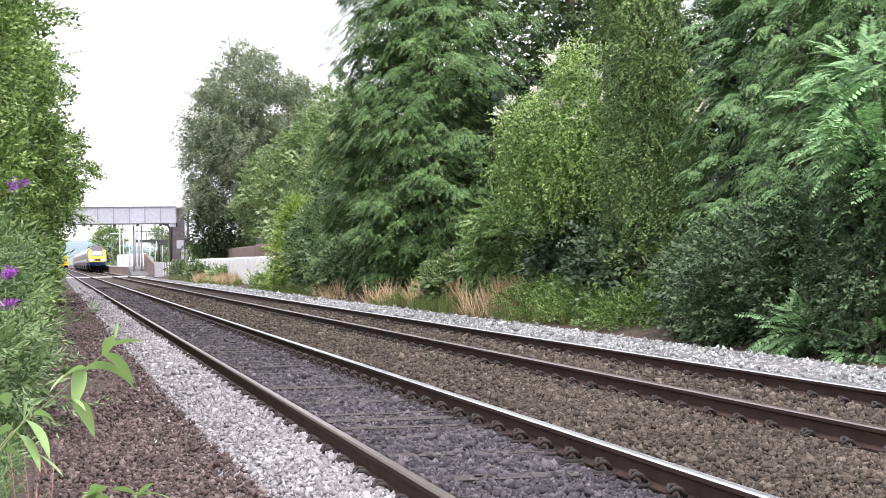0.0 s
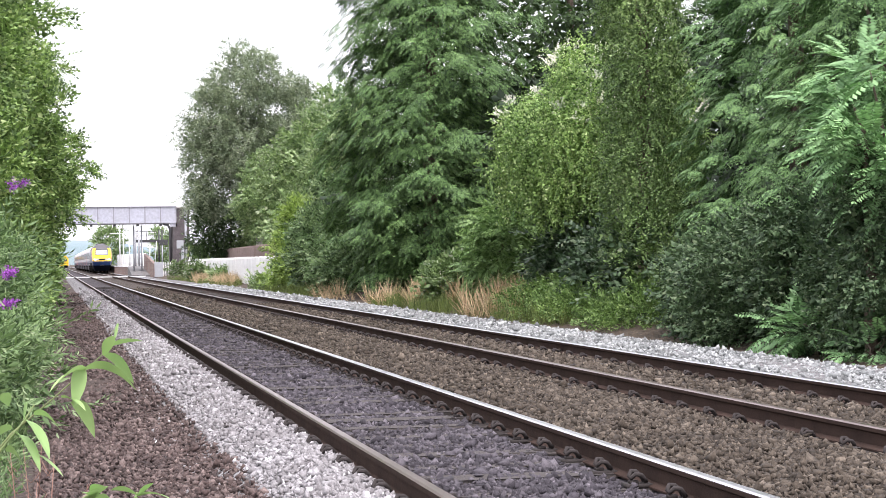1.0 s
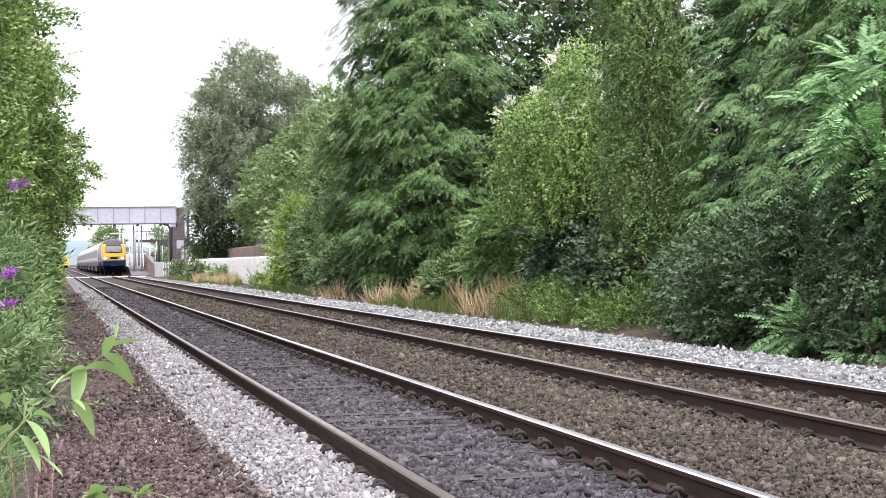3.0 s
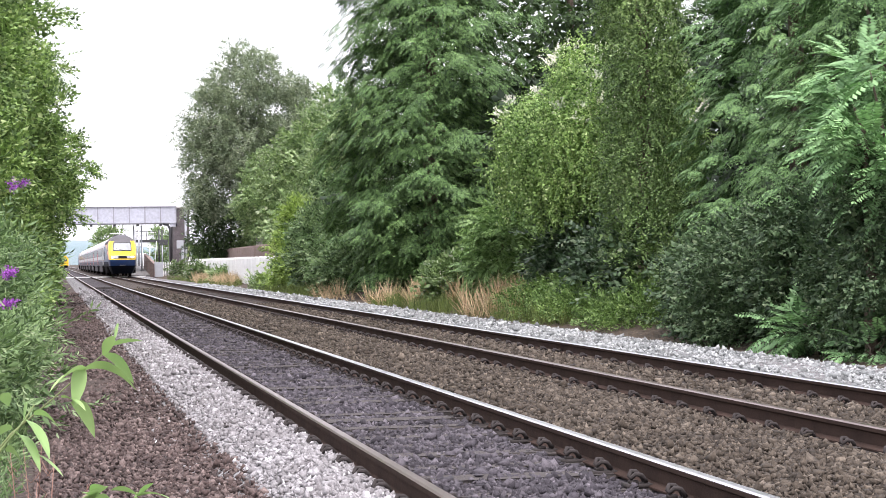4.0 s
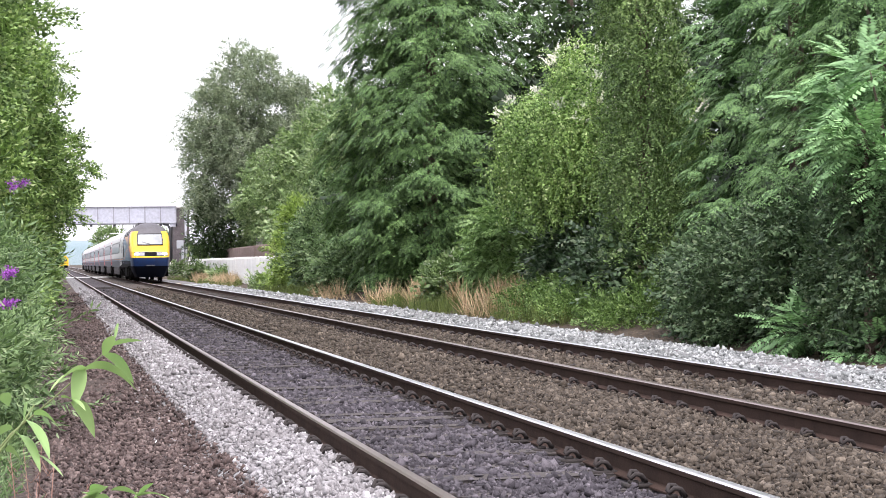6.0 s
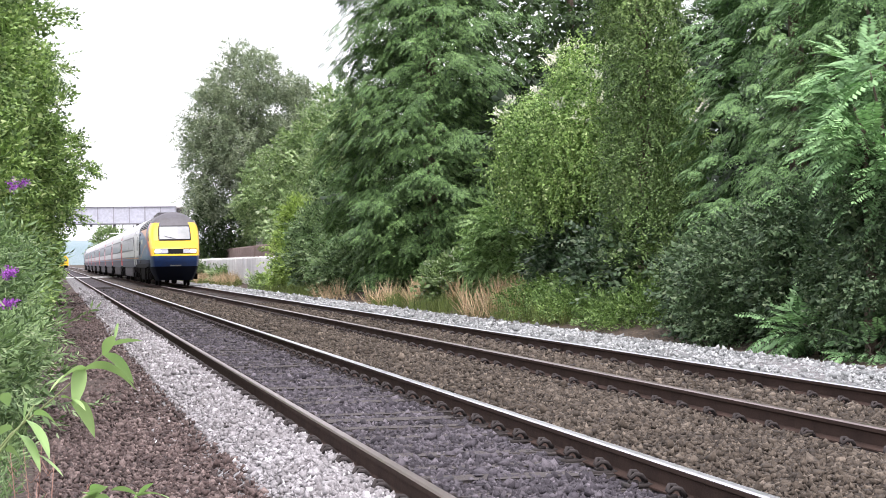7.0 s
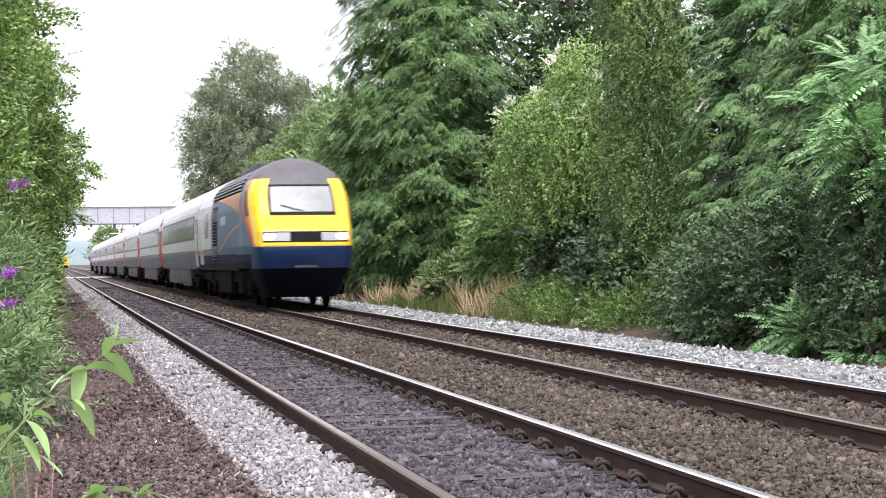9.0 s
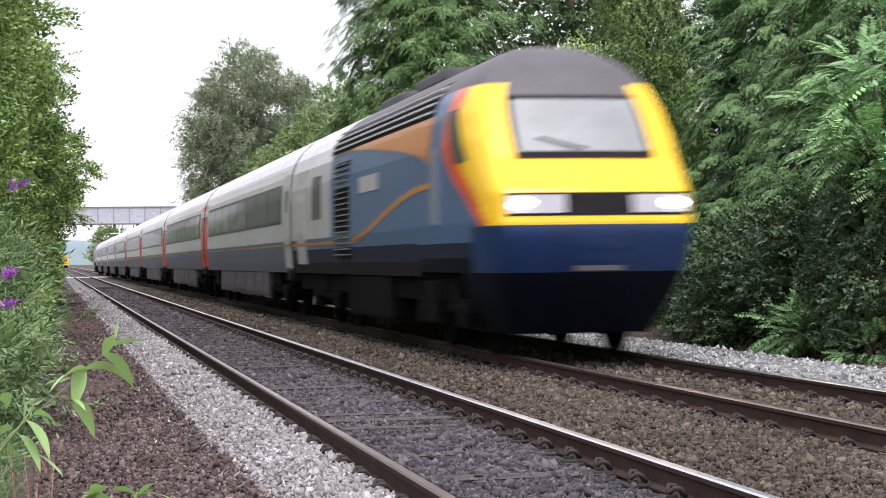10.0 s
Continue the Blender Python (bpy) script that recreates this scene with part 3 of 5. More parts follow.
        for i in range(17):
            z = 1.27 + i * 0.095
            bm = box(bmesh.new(), sx * (half_w(z) + 0.03) - 0.02, sx * (half_w(z) + 0.03) + 0.02, 10.05, 11.65, z, z + 0.022)
            part("slat", bm, M["post_steel"], g)
        # louvres along the roof edge
        lv = side_patch("roof_louvre", sx, 3.2, 12.4, 3.04, 3.5, M["black"], t, 0.006)
        for i in range(4):
            z = 3.09 + i * 0.105
            part("slat", box(bmesh.new(), sx * (half_w(z) + 0.03) - 0.015, sx * (half_w(z) + 0.03) + 0.015, 3.3, 12.35, z, z + 0.028), M["louvre"], lv)
        # van door and window
        side_patch("van_door", sx, 15.6, 16.9, 1.12, 2.95, M["white_side"], t, 0.014)
        side_patch("van_window", sx, 13.4, 14.6, 1.95, 2.75, M["window"], t, 0.01)
    # roof gear
    boxed("roof_vent", (-0.55, 0.55, 6.0, 8.2, 3.78, 3.97), M["dark_roof"], t, "", 0.04)
    boxed("roof_vent", (-0.5, 0.5, 9.6, 11.9, 3.78, 3.95), M["dark_roof"], t, "", 0.04)
    bogie(t, 3.3), bogie(t, 13.9)
    return t


def coach(name, label, first=False):
    t = empty(name, label, "railway coach", "train vehicles")
    L = 22.6
    right = [(half_w(z), z) for z in (0.95, 1.15, 1.4, 1.6, 1.95, 2.35, 2.75, 2.95, 3.1, 3.2, 3.42, 3.62, 3.78, 3.87)]
    prof = [(-x, z) for x, z in right] + [(0, 3.91)] + list(reversed(right))
    half = [5, 5, 0, 1, 1, 1, 1, 1, 3, 3, 3, 3, 3, 3]
    extruded("body", prof, 0, L, [M["blue_side"], M["white_side"], M["under"], M["grey_roof"], M["black"], M["coach_sill"], M["black"]], half + half[::-1], t)
    part("gangway", box(bmesh.new(), -0.55, 0.55, -0.28, L + 0.28, 1.0, 3.2), M["black"], t)
    bm = bmesh.new()
    r = random.Random(len(label))
    box(bm, -1.15, 1.15, 0.3, L - 0.3, 0.75, 0.97, 0.03)
    part("underframe", bm, M["under"], t)
    sk = boxed("skirt", (-1.28, 1.28, 5.0, L - 5.0, 0.36, 0.96), M["skirt"], t, "dirty grey equipment skirt", 0.06)
    y = 5.9
    while y < L - 7.2:
        w = r.uniform(1.2, 2.6)
        for sx in (-1, 1):
            boxed("hatch", (sx * 1.285 - 0.012, sx * 1.285 + 0.012, y, y + w, 0.46, 0.9), M["skirt"], sk)
        y += w + r.uniform(0.1, 0.4)
    for sx in (-1, 1):
        band = side_patch("window_band", sx, 1.5, L - 1.5, 1.98, 2.82, M["dark_roof"], t, 0.006, "dark grey band round the windows")
        for i in range(8):
            a = 1.7 + i * (L - 3.4) / 8
            side_patch("window", sx, a + 0.06, a + (L - 3.4) / 8 - 0.06, 2.05, 2.74, M["window"], band, 0.016)
        swoosh(sx, [(0.05, 1.52), (L - 0.05, 1.52)], 0.04, t, M["orange"])
        for k, y0 in enumerate((0.0, L - 1.05)):
            white = first and k == 0
            d = side_patch("door", sx, y0, y0 + 1.05, 1.05, 3.0, M["white_side"] if white else M["red_door"], t, 0.014, "white door" if white else "bright red door")
            side_patch("window", sx, y0 + 0.38, y0 + 0.68, 2.2, 2.65, M["window"], d, 0.02)
        part("gutter", box(bmesh.new(), sx * 1.245 - 0.02, sx * 1.245 + 0.02, 0, L, 3.075, 3.1), M["grey_roof"], t)
        for y0 in (0.12, L - 0.3):
            part("buffer_step", box(bmesh.new(), sx * 1.2 - 0.2, sx * 1.2 + 0.2, y0, y0 + 0.2, 0.8, 1.0, 0.02), M["black"], t)
    bogie(t, 3.3), bogie(t, L - 3.3)
    return t


VEHICLES = []


def build_train():
    head = power_car("power_car", "yellow-nosed blue diesel power car with lit headlamps")
    VEHICLES.append((head, 0.0, False))
    c1 = coach("coach", "off-white and blue coach with a white front door", True)
    VEHICLES.append((c1, 18.0, False))
    c2 = coach("coach", "off-white and blue coach with bright red doors")
    VEHICLES.append((c2, 41.0, False))
    for i in range(2, 8):
        VEHICLES.append((copy_thing(c2, pose(TC, 300, 0)), 18.0 + 23.0 * i, False))
    tail = copy_thing(head, pose(TC, 300, 0))
    tagged(tail, "rear diesel power car, facing away")
    VEHICLES.append((tail, 18.0 + 23.0 * 8 + 17.8, True))


build_train()


def motions():
    """The train runs towards the camera at a steady 25.8 metres a second."""
    for thing, back, reverse in VEHICLES:
        rows = []
        for t in (0.0, 2.0, 4.0, 6.0, 8.0, 10.0, 10.2):
            rows.append((t, pose(TC, NOSE + 25.8 * (10.0 - t) + back, 0.0, 0, 0, 180 if reverse else 0)))
        walk(thing, rows)


# ---- the waiting train, far up the near line ----
def far_train():
    t = empty("multiple_unit", "distant standing train with a red and yellow end", "train", loc=((X1 + X2) / 2, 560, 0))
    right = [(1.3, 0.9), (1.36, 1.5), (1.36, 2.7), (1.2, 3.2), (0.8, 3.6), (0, 3.75)]
    prof = [(-x, z) for x, z in right] + list(reversed(right))[1:]
    extruded("body", prof, 0, 23, [M["red_edge"], M["white_side"], M["grey_roof"], M["yellow"]], [0, 0, 1, 2, 2, 2, 2, 1, 0, 0], t)
    boxed("windscreen", (-0.95, 0.95, -0.06, 0.02, 2.1, 2.95), M["window"], t)
    boxed("valance", (-1.2, 1.2, -0.1, 0.3, 0.3, 0.95), M["under"], t)
    for sx in (-1, 1):
        boxed("tail_lamp", (sx * 0.95 - 0.12, sx * 0.95 + 0.12, -0.08, 0.02, 1.5, 1.7), M["red_door"], t)


far_train()


# ---- the station beyond the foot crossing ----
M["girder"] = painted("pale_grey_girder_paint", (0.47, 0.48, 0.545), 0.5, (0.34, 0.33, 0.33), 0.3, scale=0.3)
M["girder_edge"] = painted("grey_steel_flange", (0.30, 0.30, 0.33), 0.55, (0.14, 0.12, 0.1), 0.4)
M["brick"] = brick_mat("dark_brick", (0.075, 0.062, 0.068), (0.12, 0.098, 0.10), (0.15, 0.14, 0.14))
M["wall_brick"] = brick_mat("brown_brick", (0.22, 0.13, 0.10), (0.30, 0.19, 0.15), (0.3, 0.28, 0.26))
M["white_paint"] = painted("white_fence_paint", (0.80, 0.80, 0.78), 0.5, (0.45, 0.44, 0.4), 0.4, scale=2.5)
M["post_grey"] = painted("galvanised_post", (0.42, 0.43, 0.46), 0.5, (0.2, 0.2, 0.2), 0.4)
M["dark_steel"] = painted("dark_signal_steel", (0.05, 0.05, 0.055), 0.6, (0.1, 0.09, 0.08), 0.4)
M["brown_wood"] = painted("weathered_brown_fence", (0.24, 0.175, 0.15), 0.85, (0.1, 0.075, 0.06), 0.6, scale=3, relief=0.4)
M["asphalt"] = painted("platform_asphalt", (0.16, 0.155, 0.15), 0.9, (0.1, 0.09, 0.085), 0.5)
# the far hill's haze is mixed into its blue-green colour
M["hill"] = leaf_mat("haze_tinted_hill_woods", (0.16, 0.24, 0.26), (0.22, 0.30, 0.30), 0.05)
M["lit_panel"] = painted("white_notice_board", (0.82, 0.82, 0.82), 0.4, (0.6, 0.6, 0.6), 0.2)


def footbridge():
    t = empty("footbridge", "pale grey riveted plate-girder footbridge over both lines", "footbridge", loc=(0, 200, 0))
    for y in (-1.0, 1.0):
        g = part("girder", box(bmesh.new(), -4.0, 12.5, y - 0.03, y + 0.03, 5.42, 7.1), M["girder"], t)
        for z in (5.36, 7.08):
            part("flange", box(bmesh.new(), -4.0, 12.6, y - 0.13, y + 0.13, z, z + 0.07, 0.01), M["girder_edge"], g)
        for i in range(11):
            x = -3.6 + i * 1.615
            part("stiffener", box(bmesh.new(), x - 0.05, x + 0.05, y - 0.1, y + 0.1, 5.44, 7.08), M["girder_edge"], g)
    boxed("deck", (-4.0, 12.6, -1.0, 1.0, 5.3, 5.4), M["girder_edge"], t)
    for i in range(6):
        x = -1.0 + i * 2.4
        boxed("cross_beam", (x - 0.12, x + 0.12, -1.05, 1.05, 5.1, 5.3), M["dark_steel"], t)
    # curved knee at the pier
    bm = tube(bmesh.new(), [(11.2, -0.9, 5.3), (11.7, -0.9, 5.15), (11.95, -0.9, 4.7), (12.0, -0.9, 0.2)], 0.13, 8)
    part("column", bm, M["dark_steel"], t, "dark curved steel column")
    for x in (8.2, 9.0):
        part("column", tube(bmesh.new(), [(x, 0.6, -0.1), (x, 0.6, 5.2)], 0.08, 10), M["post_grey"], t, "grey tubular column")
    boxed("bracket", (11.9, 12.5, -1.05, -0.75, 5.0, 5.45), M["girder"], t, "", 0.02)
    # brick stair tower
    boxed("stair_tower", (12.15, 13.9, -1.3, 5.5, -0.2, 5.0), M["brick"], t, "dark brick stair tower")
    boxed("parapet", (12.62, 13.9, -1.3, 5.5, 5.0, 6.9), M["brick"], t, "dark brick parapet", 0.02)
    boxed("coping", (12.55, 13.98, -1.38, 5.58, 6.9, 7.02), M["concrete"], t, "", 0.02)


def platform():
    t = empty("platform", "low station platform with a brown brick face", "platform", kind="structure")
    boxed("face", (7.78, 13.5, 207, 330, -0.2, 0.82), M["wall_brick"], t)
    boxed("coping", (7.70, 8.3, 207, 330, 0.82, 0.92), M["lit_panel"], t, "pale edge coping", 0.01)
    boxed("surface", (8.3, 13.5, 207, 330, 0.82, 0.90), M["asphalt"], t)
    bm = bmesh.new()
    v = [bm.verts.new(c) for c in ((7.78, 196, 0.0), (13.5, 196, 0.0), (13.5, 207, 0.9), (7.78, 207, 0.9), (7.78, 196, -0.25), (13.5, 196, -0.25), (13.5, 207, -0.25), (7.78, 207, -0.25))]
    for f in ((0, 1, 2, 3), (0, 4, 5, 1), (3, 7, 4, 0), (1, 5, 6, 2)):
        bm.faces.new([v[i] for i in f])
    part("ramp", bm, M["asphalt"], t, "sloping ramp at the platform end")


def lamp_post(x, y, h, arm):
    t = empty("platform_lamp", "slim white platform lamp post with a side arm", "lamp post", "platform lamps", loc=(x, y, 0.85))
    part("post", tube(bmesh.new(), [(0, 0, 0), (0, 0, h)], [0.09, 0.06], 8), M["white_paint"], t)
    part("arm", tube(bmesh.new(), [(0, 0, h - 0.05), (arm, 0, h)], 0.045, 6), M["white_paint"], t)
    boxed("lantern", (min(arm, arm * 0.55), max(arm, arm * 0.55), -0.16, 0.16, h - 0.06, h + 0.06), M["white_paint"], t, "", 0.02)


def wall_run():
    t = empty("ramp_wall", "brown brick wall along the station path", "wall", loc=(0, 0, 0))
    bm = bmesh.new()
    v = [bm.verts.new(c) for c in ((9.4, 204, -0.2), (9.75, 190, -0.2), (9.75, 190, 1.1), (9.4, 204, 2.2), (9.7, 204, -0.2), (10.05, 190, -0.2), (10.05, 190, 1.1), (9.7, 204, 2.2))]
    for f in ((0, 3, 2, 1), (4, 5, 6, 7), (3, 7, 6, 2), (1, 2, 6, 5), (0, 4, 7, 3)):
        bm.faces.new([v[i] for i in f])
    part("brickwork", bm, M["wall_brick"], t)
    boxed("end_pier", (9.75, 10.55, 188.6, 189.6, -0.2, 1.3), M["post_grey"], t, "grey rendered end pier", 0.03)


def signal_gantry():
    t = empty("signal_bracket", "dark steel signal bracket with platform and rails", "signal", loc=(10.6, 215, 0.8))
    for x in (-1.3, 1.0, 1.35):
        part("post", tube(bmesh.new(), [(x, 0, 0), (x, 0, 4.2)], 0.08, 8), M["dark_steel"], t)
    boxed("walkway", (-1.6, 2.0, -0.4, 0.4, 2.75, 3.05), M["dark_steel"], t)
    for z in (3.5, 4.0):
        part("rail", tube(bmesh.new(), [(-1.6, -0.38, z), (0.8, -0.38, z)], 0.03, 5), M["dark_steel"], t)
    for x in (-1.55, -0.4, 0.75):
        part("baluster", tube(bmesh.new(), [(x, -0.38, 3.0), (x, -0.38, 4.0)], 0.03, 5), M["dark_steel"], t)
    for x in (1.3, 1.75):
        boxed("signal_head", (x - 0.2, x + 0.2, -0.5, -0.2, 2.4, 3.0), M["dark_steel"], t, "", 0.03)
    part("ladder", tube(bmesh.new(), [(0.5, -0.5, 0), (0.7, -0.4, 2.9)], 0.04, 5), M["white_paint"], t)


def thin_post(x, y, z0, z1, r, mat, label, name="post", category="post"):
    ob = part(name, tube(bmesh.new(), [(0, 0, 0), (0, 0, z1 - z0)], [r, r * 0.85], 8), mat, None)
    ob.location = (x, y, z0)
    return tagged(ob, label, category)


def signal_cabinet():
    t = empty("relay_cabinet", "grey trackside signal post with boxes and a round lamp", "signal equipment", loc=(12.3, 186, -0.1))
    part("post", tube(bmesh.new(), [(0.35, 0, 0), (0.35, 0, 6.6)], [0.13, 0.1], 8), M["post_grey"], t)
    boxed("box", (-0.55, 0.1, -0.3, 0.2, 2.7, 3.5), M["post_grey"], t, "", 0.03)
    boxed("box", (-0.1, 0.15, -0.35, 0.2, 1.6, 2.8), M["post_grey"], t, "", 0.03)
    boxed("plinth", (-0.9, 0.2, -0.4, 0.3, -0.1, 0.9), M["white_paint"], t, "white base box", 0.03)
    bm = bmesh.new()
    bmesh.ops.create_cone(bm, cap_ends=True, segments=16, radius1=0.22, radius2=0.22, depth=0.1, matrix=Matrix.Translation((0.85, -0.1, 1.7)) @ Matrix.Rotation(math.pi / 2, 4, "X"))
    part("round_lamp", bm, M["lit_panel"], t)


def paling_fence(name, label, x0, y0, x1, y1, height, base, mat, pitch, width, group=""):
    t = empty(name, label, "fence", group)
    n = int(math.hypot(x1 - x0, y1 - y0) / pitch)
    a = math.atan2(y1 - y0, x1 - x0)
    r = random.Random(int(x0 * 7 + y0))
    first = None
    for i in range(n + 1):
        q = i / n
        loc = (x0 + (x1 - x0) * q, y0 + (y1 - y0) * q, base + r.uniform(-0.03, 0.03))
        if first is None:
            bm = bmesh.new()
            w = width / 2
            vs = []
            for yy in (-0.012, 0.012):
                vs.append([bm.verts.new(c) for c in ((-w, yy, 0), (w, yy, 0), (w, yy, height - 0.06), (0, yy, height), (-w, yy, height - 0.06))])
            bm.faces.new(vs[0])
            bm.faces.new(vs[1][::-1])
            for k in range(5):
                bm.faces.new((vs[0][k], vs[1][k], vs[1][(k + 1) % 5], vs[0][(k + 1) % 5]))
            first = part("paling", bm, mat, t)
            first.location, first.rotation_euler = loc, (0, 0, a)
        else:
            again(first, t, loc, a + r.uniform(-0.05, 0.05))
    for z in (0.3 * height, 0.8 * height):
        bm = tube(bmesh.new(), [(x0, y0 + 0.0, base + z), (x1, y1, base + z)], 0.04, 4)
        rl = part("rail", bm, mat, t)
        rl.location = (0.06, 0, 0)
    k = max(2, int(n * pitch / 2.5))
    for i in range(k + 1):
        q = i / k
        x, y = x0 + (x1 - x0) * q + 0.12, y0 + (y1 - y0) * q
        boxed("fence_post", (x - 0.06, x + 0.06, y - 0.06, y + 0.06, base - 0.25, base + height + 0.03), mat, t)


def foot_crossing():
    t = empty("foot_crossing", "white-edged timber foot crossing laid across the rails", "crossing")
    for x0, x1 in ((0.9, 1.83), (2.0, 3.32), (3.5, 5.38), (5.56, 6.88), (7.06, 8.6)):
        for k, y in enumerate((183.0, 183.35, 183.7, 184.05)):
            boxed("board", (x0, x1, y, y + 0.33, -0.1, 0.0 + 0.004 * k), M["white_paint"] if k == 0 else M["timber"], t)


def gate_fence():
    t = empty("white_gate", "white barred gate beside the crossing", "gate", loc=(11.0, 191.5, -0.2))
    for z in (0.25, 0.75, 1.25):
        boxed("bar", (-0.75, 0.95, -0.04, 0.04, z, z + 0.08), M["post_grey"], t)
    for i in range(8):
        x = -0.75 + i * 0.24
        boxed("upright", (x - 0.045, x + 0.045, -0.03, 0.03, 0.0, 1.5), M["white_paint"], t)


def build_station():
    footbridge(), platform(), wall_run(), signal_gantry(), signal_cabinet(), foot_crossing(), gate_fence()
    for x, y, h, arm in ((7.95, 224, 3.9, -1.5), (8.95, 232, 4.7, -1.5), (8.75, 260, 5.2, 1.6), (9.3, 214, 4.6, 1.3)):
        lamp_post(x, y, h, arm)
    for x, y, z1, r in ((8.75, 210, 5.2, 0.07), (9.25, 212, 5.2, 0.09), (10.05, 222, 3.3, 0.06), (10.9, 222, 3.3, 0.06), (11.9, 214, 3.2, 0.07)):
        thin_post(x, y, 0.88, z1, r, M["post_grey"] if r > 0.065 else M["white_paint"], "slim grey post standing on the platform", "platform_post")
    paling_fence("platform_fence", "white railing along the back of the platform", 8.4, 260, 10.5, 226, 1.5, 0.9, M["white_paint"], 0.5, 0.2)
    paling_fence("paling_fence", "white-painted wooden paling fence along the verge", 10.5, 88, 11.6, 168, 1.5, -0.05, M["white_paint"], 0.32, 0.24)
    paling_fence("close_boarded_fence", "weathered brown timber fence behind the verge", 12.4, 90, 14.6, 172, 2.2, 0.1, M["brown_wood"], 0.45, 0.36)
    board = empty("platform_sign", "pale round-cornered station sign on a post", "sign", loc=(9.75, 232, 0.85))
    boxed("panel", (-0.5, 0.5, -0.04, 0.04, 3.4, 4.5), M["lit_panel"], board, "", 0.02)
    part("post", tube(bmesh.new(), [(0, 0.06, 0), (0, 0.06, 4.4)], 0.06, 6), M["white_paint"], board)
    # wooded hill far off
    xs, zs = lin(-500, 700, 40), []
    r = random.Random(5)
    verts, faces = [], []
    for i, x in enumerate(xs):
        h = 26 * math.exp(-((x - 20) / 130) ** 2) + 6 + r.uniform(-0.8, 0.8)
        verts += [(x, 2300, 0.5), (x, 2310, h * 0.7), (x, 2400, h), (x, 2700, 0.5)]
    for i in range(len(xs) - 1):
        for k in range(3):
            faces.append((4 * i + k, 4 * i + 4 + k, 4 * i + 5 + k, 4 * i + 1 + k))
    tagged(obj("hill_backdrop", verts, faces, M["hill"], smooth=True), "wooded hill on the horizon, tinted blue-green for haze", "hill", kind="structure")


build_station()


# ---- plants ----
def leaf_quad(base, way, side, length, width, fold=0.25):
    """One leaf: base, two shoulders and a tip; folded along its rib."""
    base, way, side = np.asarray(base, float), np.asarray(way, float), np.asarray(side, float)
    up = np.cross(way, side)
    mid = base + way * length * 0.45
    return [base, mid + side * width / 2 + up * width * fold, base + way * length, mid - side * width / 2 + up * width * fold]


def make_template(leaves):
    V, F = [], []
    for q in leaves:
        o = len(V)
        V += [tuple(p) for p in q]
        F += [(o, o + 2, o + 1), (o, o + 3, o + 2)]
    return np.array(V), np.array(F)


def make_needles(leaves):
    """Slim leaflets, one triangle each: two base corners and the tip."""
    V, F = [], []
    for base, way, side, length, width in leaves:
        o = len(V)
        b = np.asarray(base) + np.asarray(way) * length * 0.25
        V += [tuple(b - np.asarray(side) * width / 2), tuple(b + np.asarray(side) * width / 2), tuple(np.asarray(base) + np.asarray(way) * length)]
        F.append((o, o + 1, o + 2))
    return np.array(V), np.array(F)


def unit(v):
    v = np.asarray(v, float)
    return v / (np.linalg.norm(v) + 1e-9)


def twig(count, length, leaf_l, leaf_w, seed, droop=0.2, spread=1.0):
    """A twig along +x with alternate broad leaves."""
    r = np.random.default_rng(seed)
    out = []
    for i in range(count):
        q = (i + 0.6) / count
        base = (length * q, r.normal(0, 0.05 * length), -droop * length * q * q + r.normal(0, 0.05 * length))
        s = 1 if i % 2 else -1
        way = unit((0.55 + 0.4 * q, s * spread * r.uniform(0.5, 1.1), r.uniform(-0.7, 0.35)))
        side = unit(np.cross(way, unit((r.normal(0, 0.35), r.normal(0, 0.35), 1))))
        k = r.uniform(0.7, 1.15)
        out.append(leaf_quad(base, way, side, leaf_l * k, leaf_w * k))
    return make_template(out)


def frond(pairs, length, leaf_l, leaf_w, seed, droop=0.5, angle=0.9, taper=0.75, hang=0.3, broad=False):
    """A feathered spray along +x that droops: leaflets in two rows."""
    r = np.random.default_rng(seed)
    out = []
    for i in range(pairs):
        q = (i + 0.5) / pairs
        base = np.array((length * q, 0, -droop * length * q * q))
        t = unit((1, 0, -2 * droop * q))
        k = (1 - taper * q) * (0.55 + 0.45 * min(1, q * 4)) * r.uniform(0.85, 1.15)
        for s in (-1, 1):
            way = unit(t * math.cos(angle) + np.array((0, s * math.sin(angle), -hang * r.uniform(0.5, 1.3))))
            side = unit(np.cross(way, (0.1 * r.normal(), 0.1 * r.normal(), 1)))
            out.append((base, way, side, leaf_l * k, leaf_w * max(k, 0.5)))
    tip = np.array((length * 0.97, 0, -droop * length))
    out.append((tip, unit((1, 0, -2 * droop)), (0, 1, 0), leaf_l * 0.4, leaf_w))
    return make_template([leaf_quad(*q, 0.15) for q in out]) if broad else make_needles(out)


def frames_along(dirs, roll=0.5):
    """Rotations that turn +x to dirs with z near up, rolled by chance."""
    n = len(dirs)
    x = dirs / (np.linalg.norm(dirs, axis=1, keepdims=True) + 1e-9)
    up = np.tile((0.0, 0.0, 1.0), (n, 1)) + rng.normal(0, roll, (n, 3))
    y = np.cross(up, x)
    y /= np.linalg.norm(y, axis=1, keepdims=True) + 1e-9
    z = np.cross(x, y)
    return np.stack([x, y, z], 2)


def lumps(p, f):
    return (np.sin(p[:, 0] * f + 1.3) * np.sin(p[:, 1] * f * 1.1 + 0.7) * np.sin(p[:, 2] * f * 0.9 + 2.1)
            + 0.5 * np.sin(p[:, 0] * f * 2.3) * np.sin(p[:, 2] * f * 2.1 + 1.0))


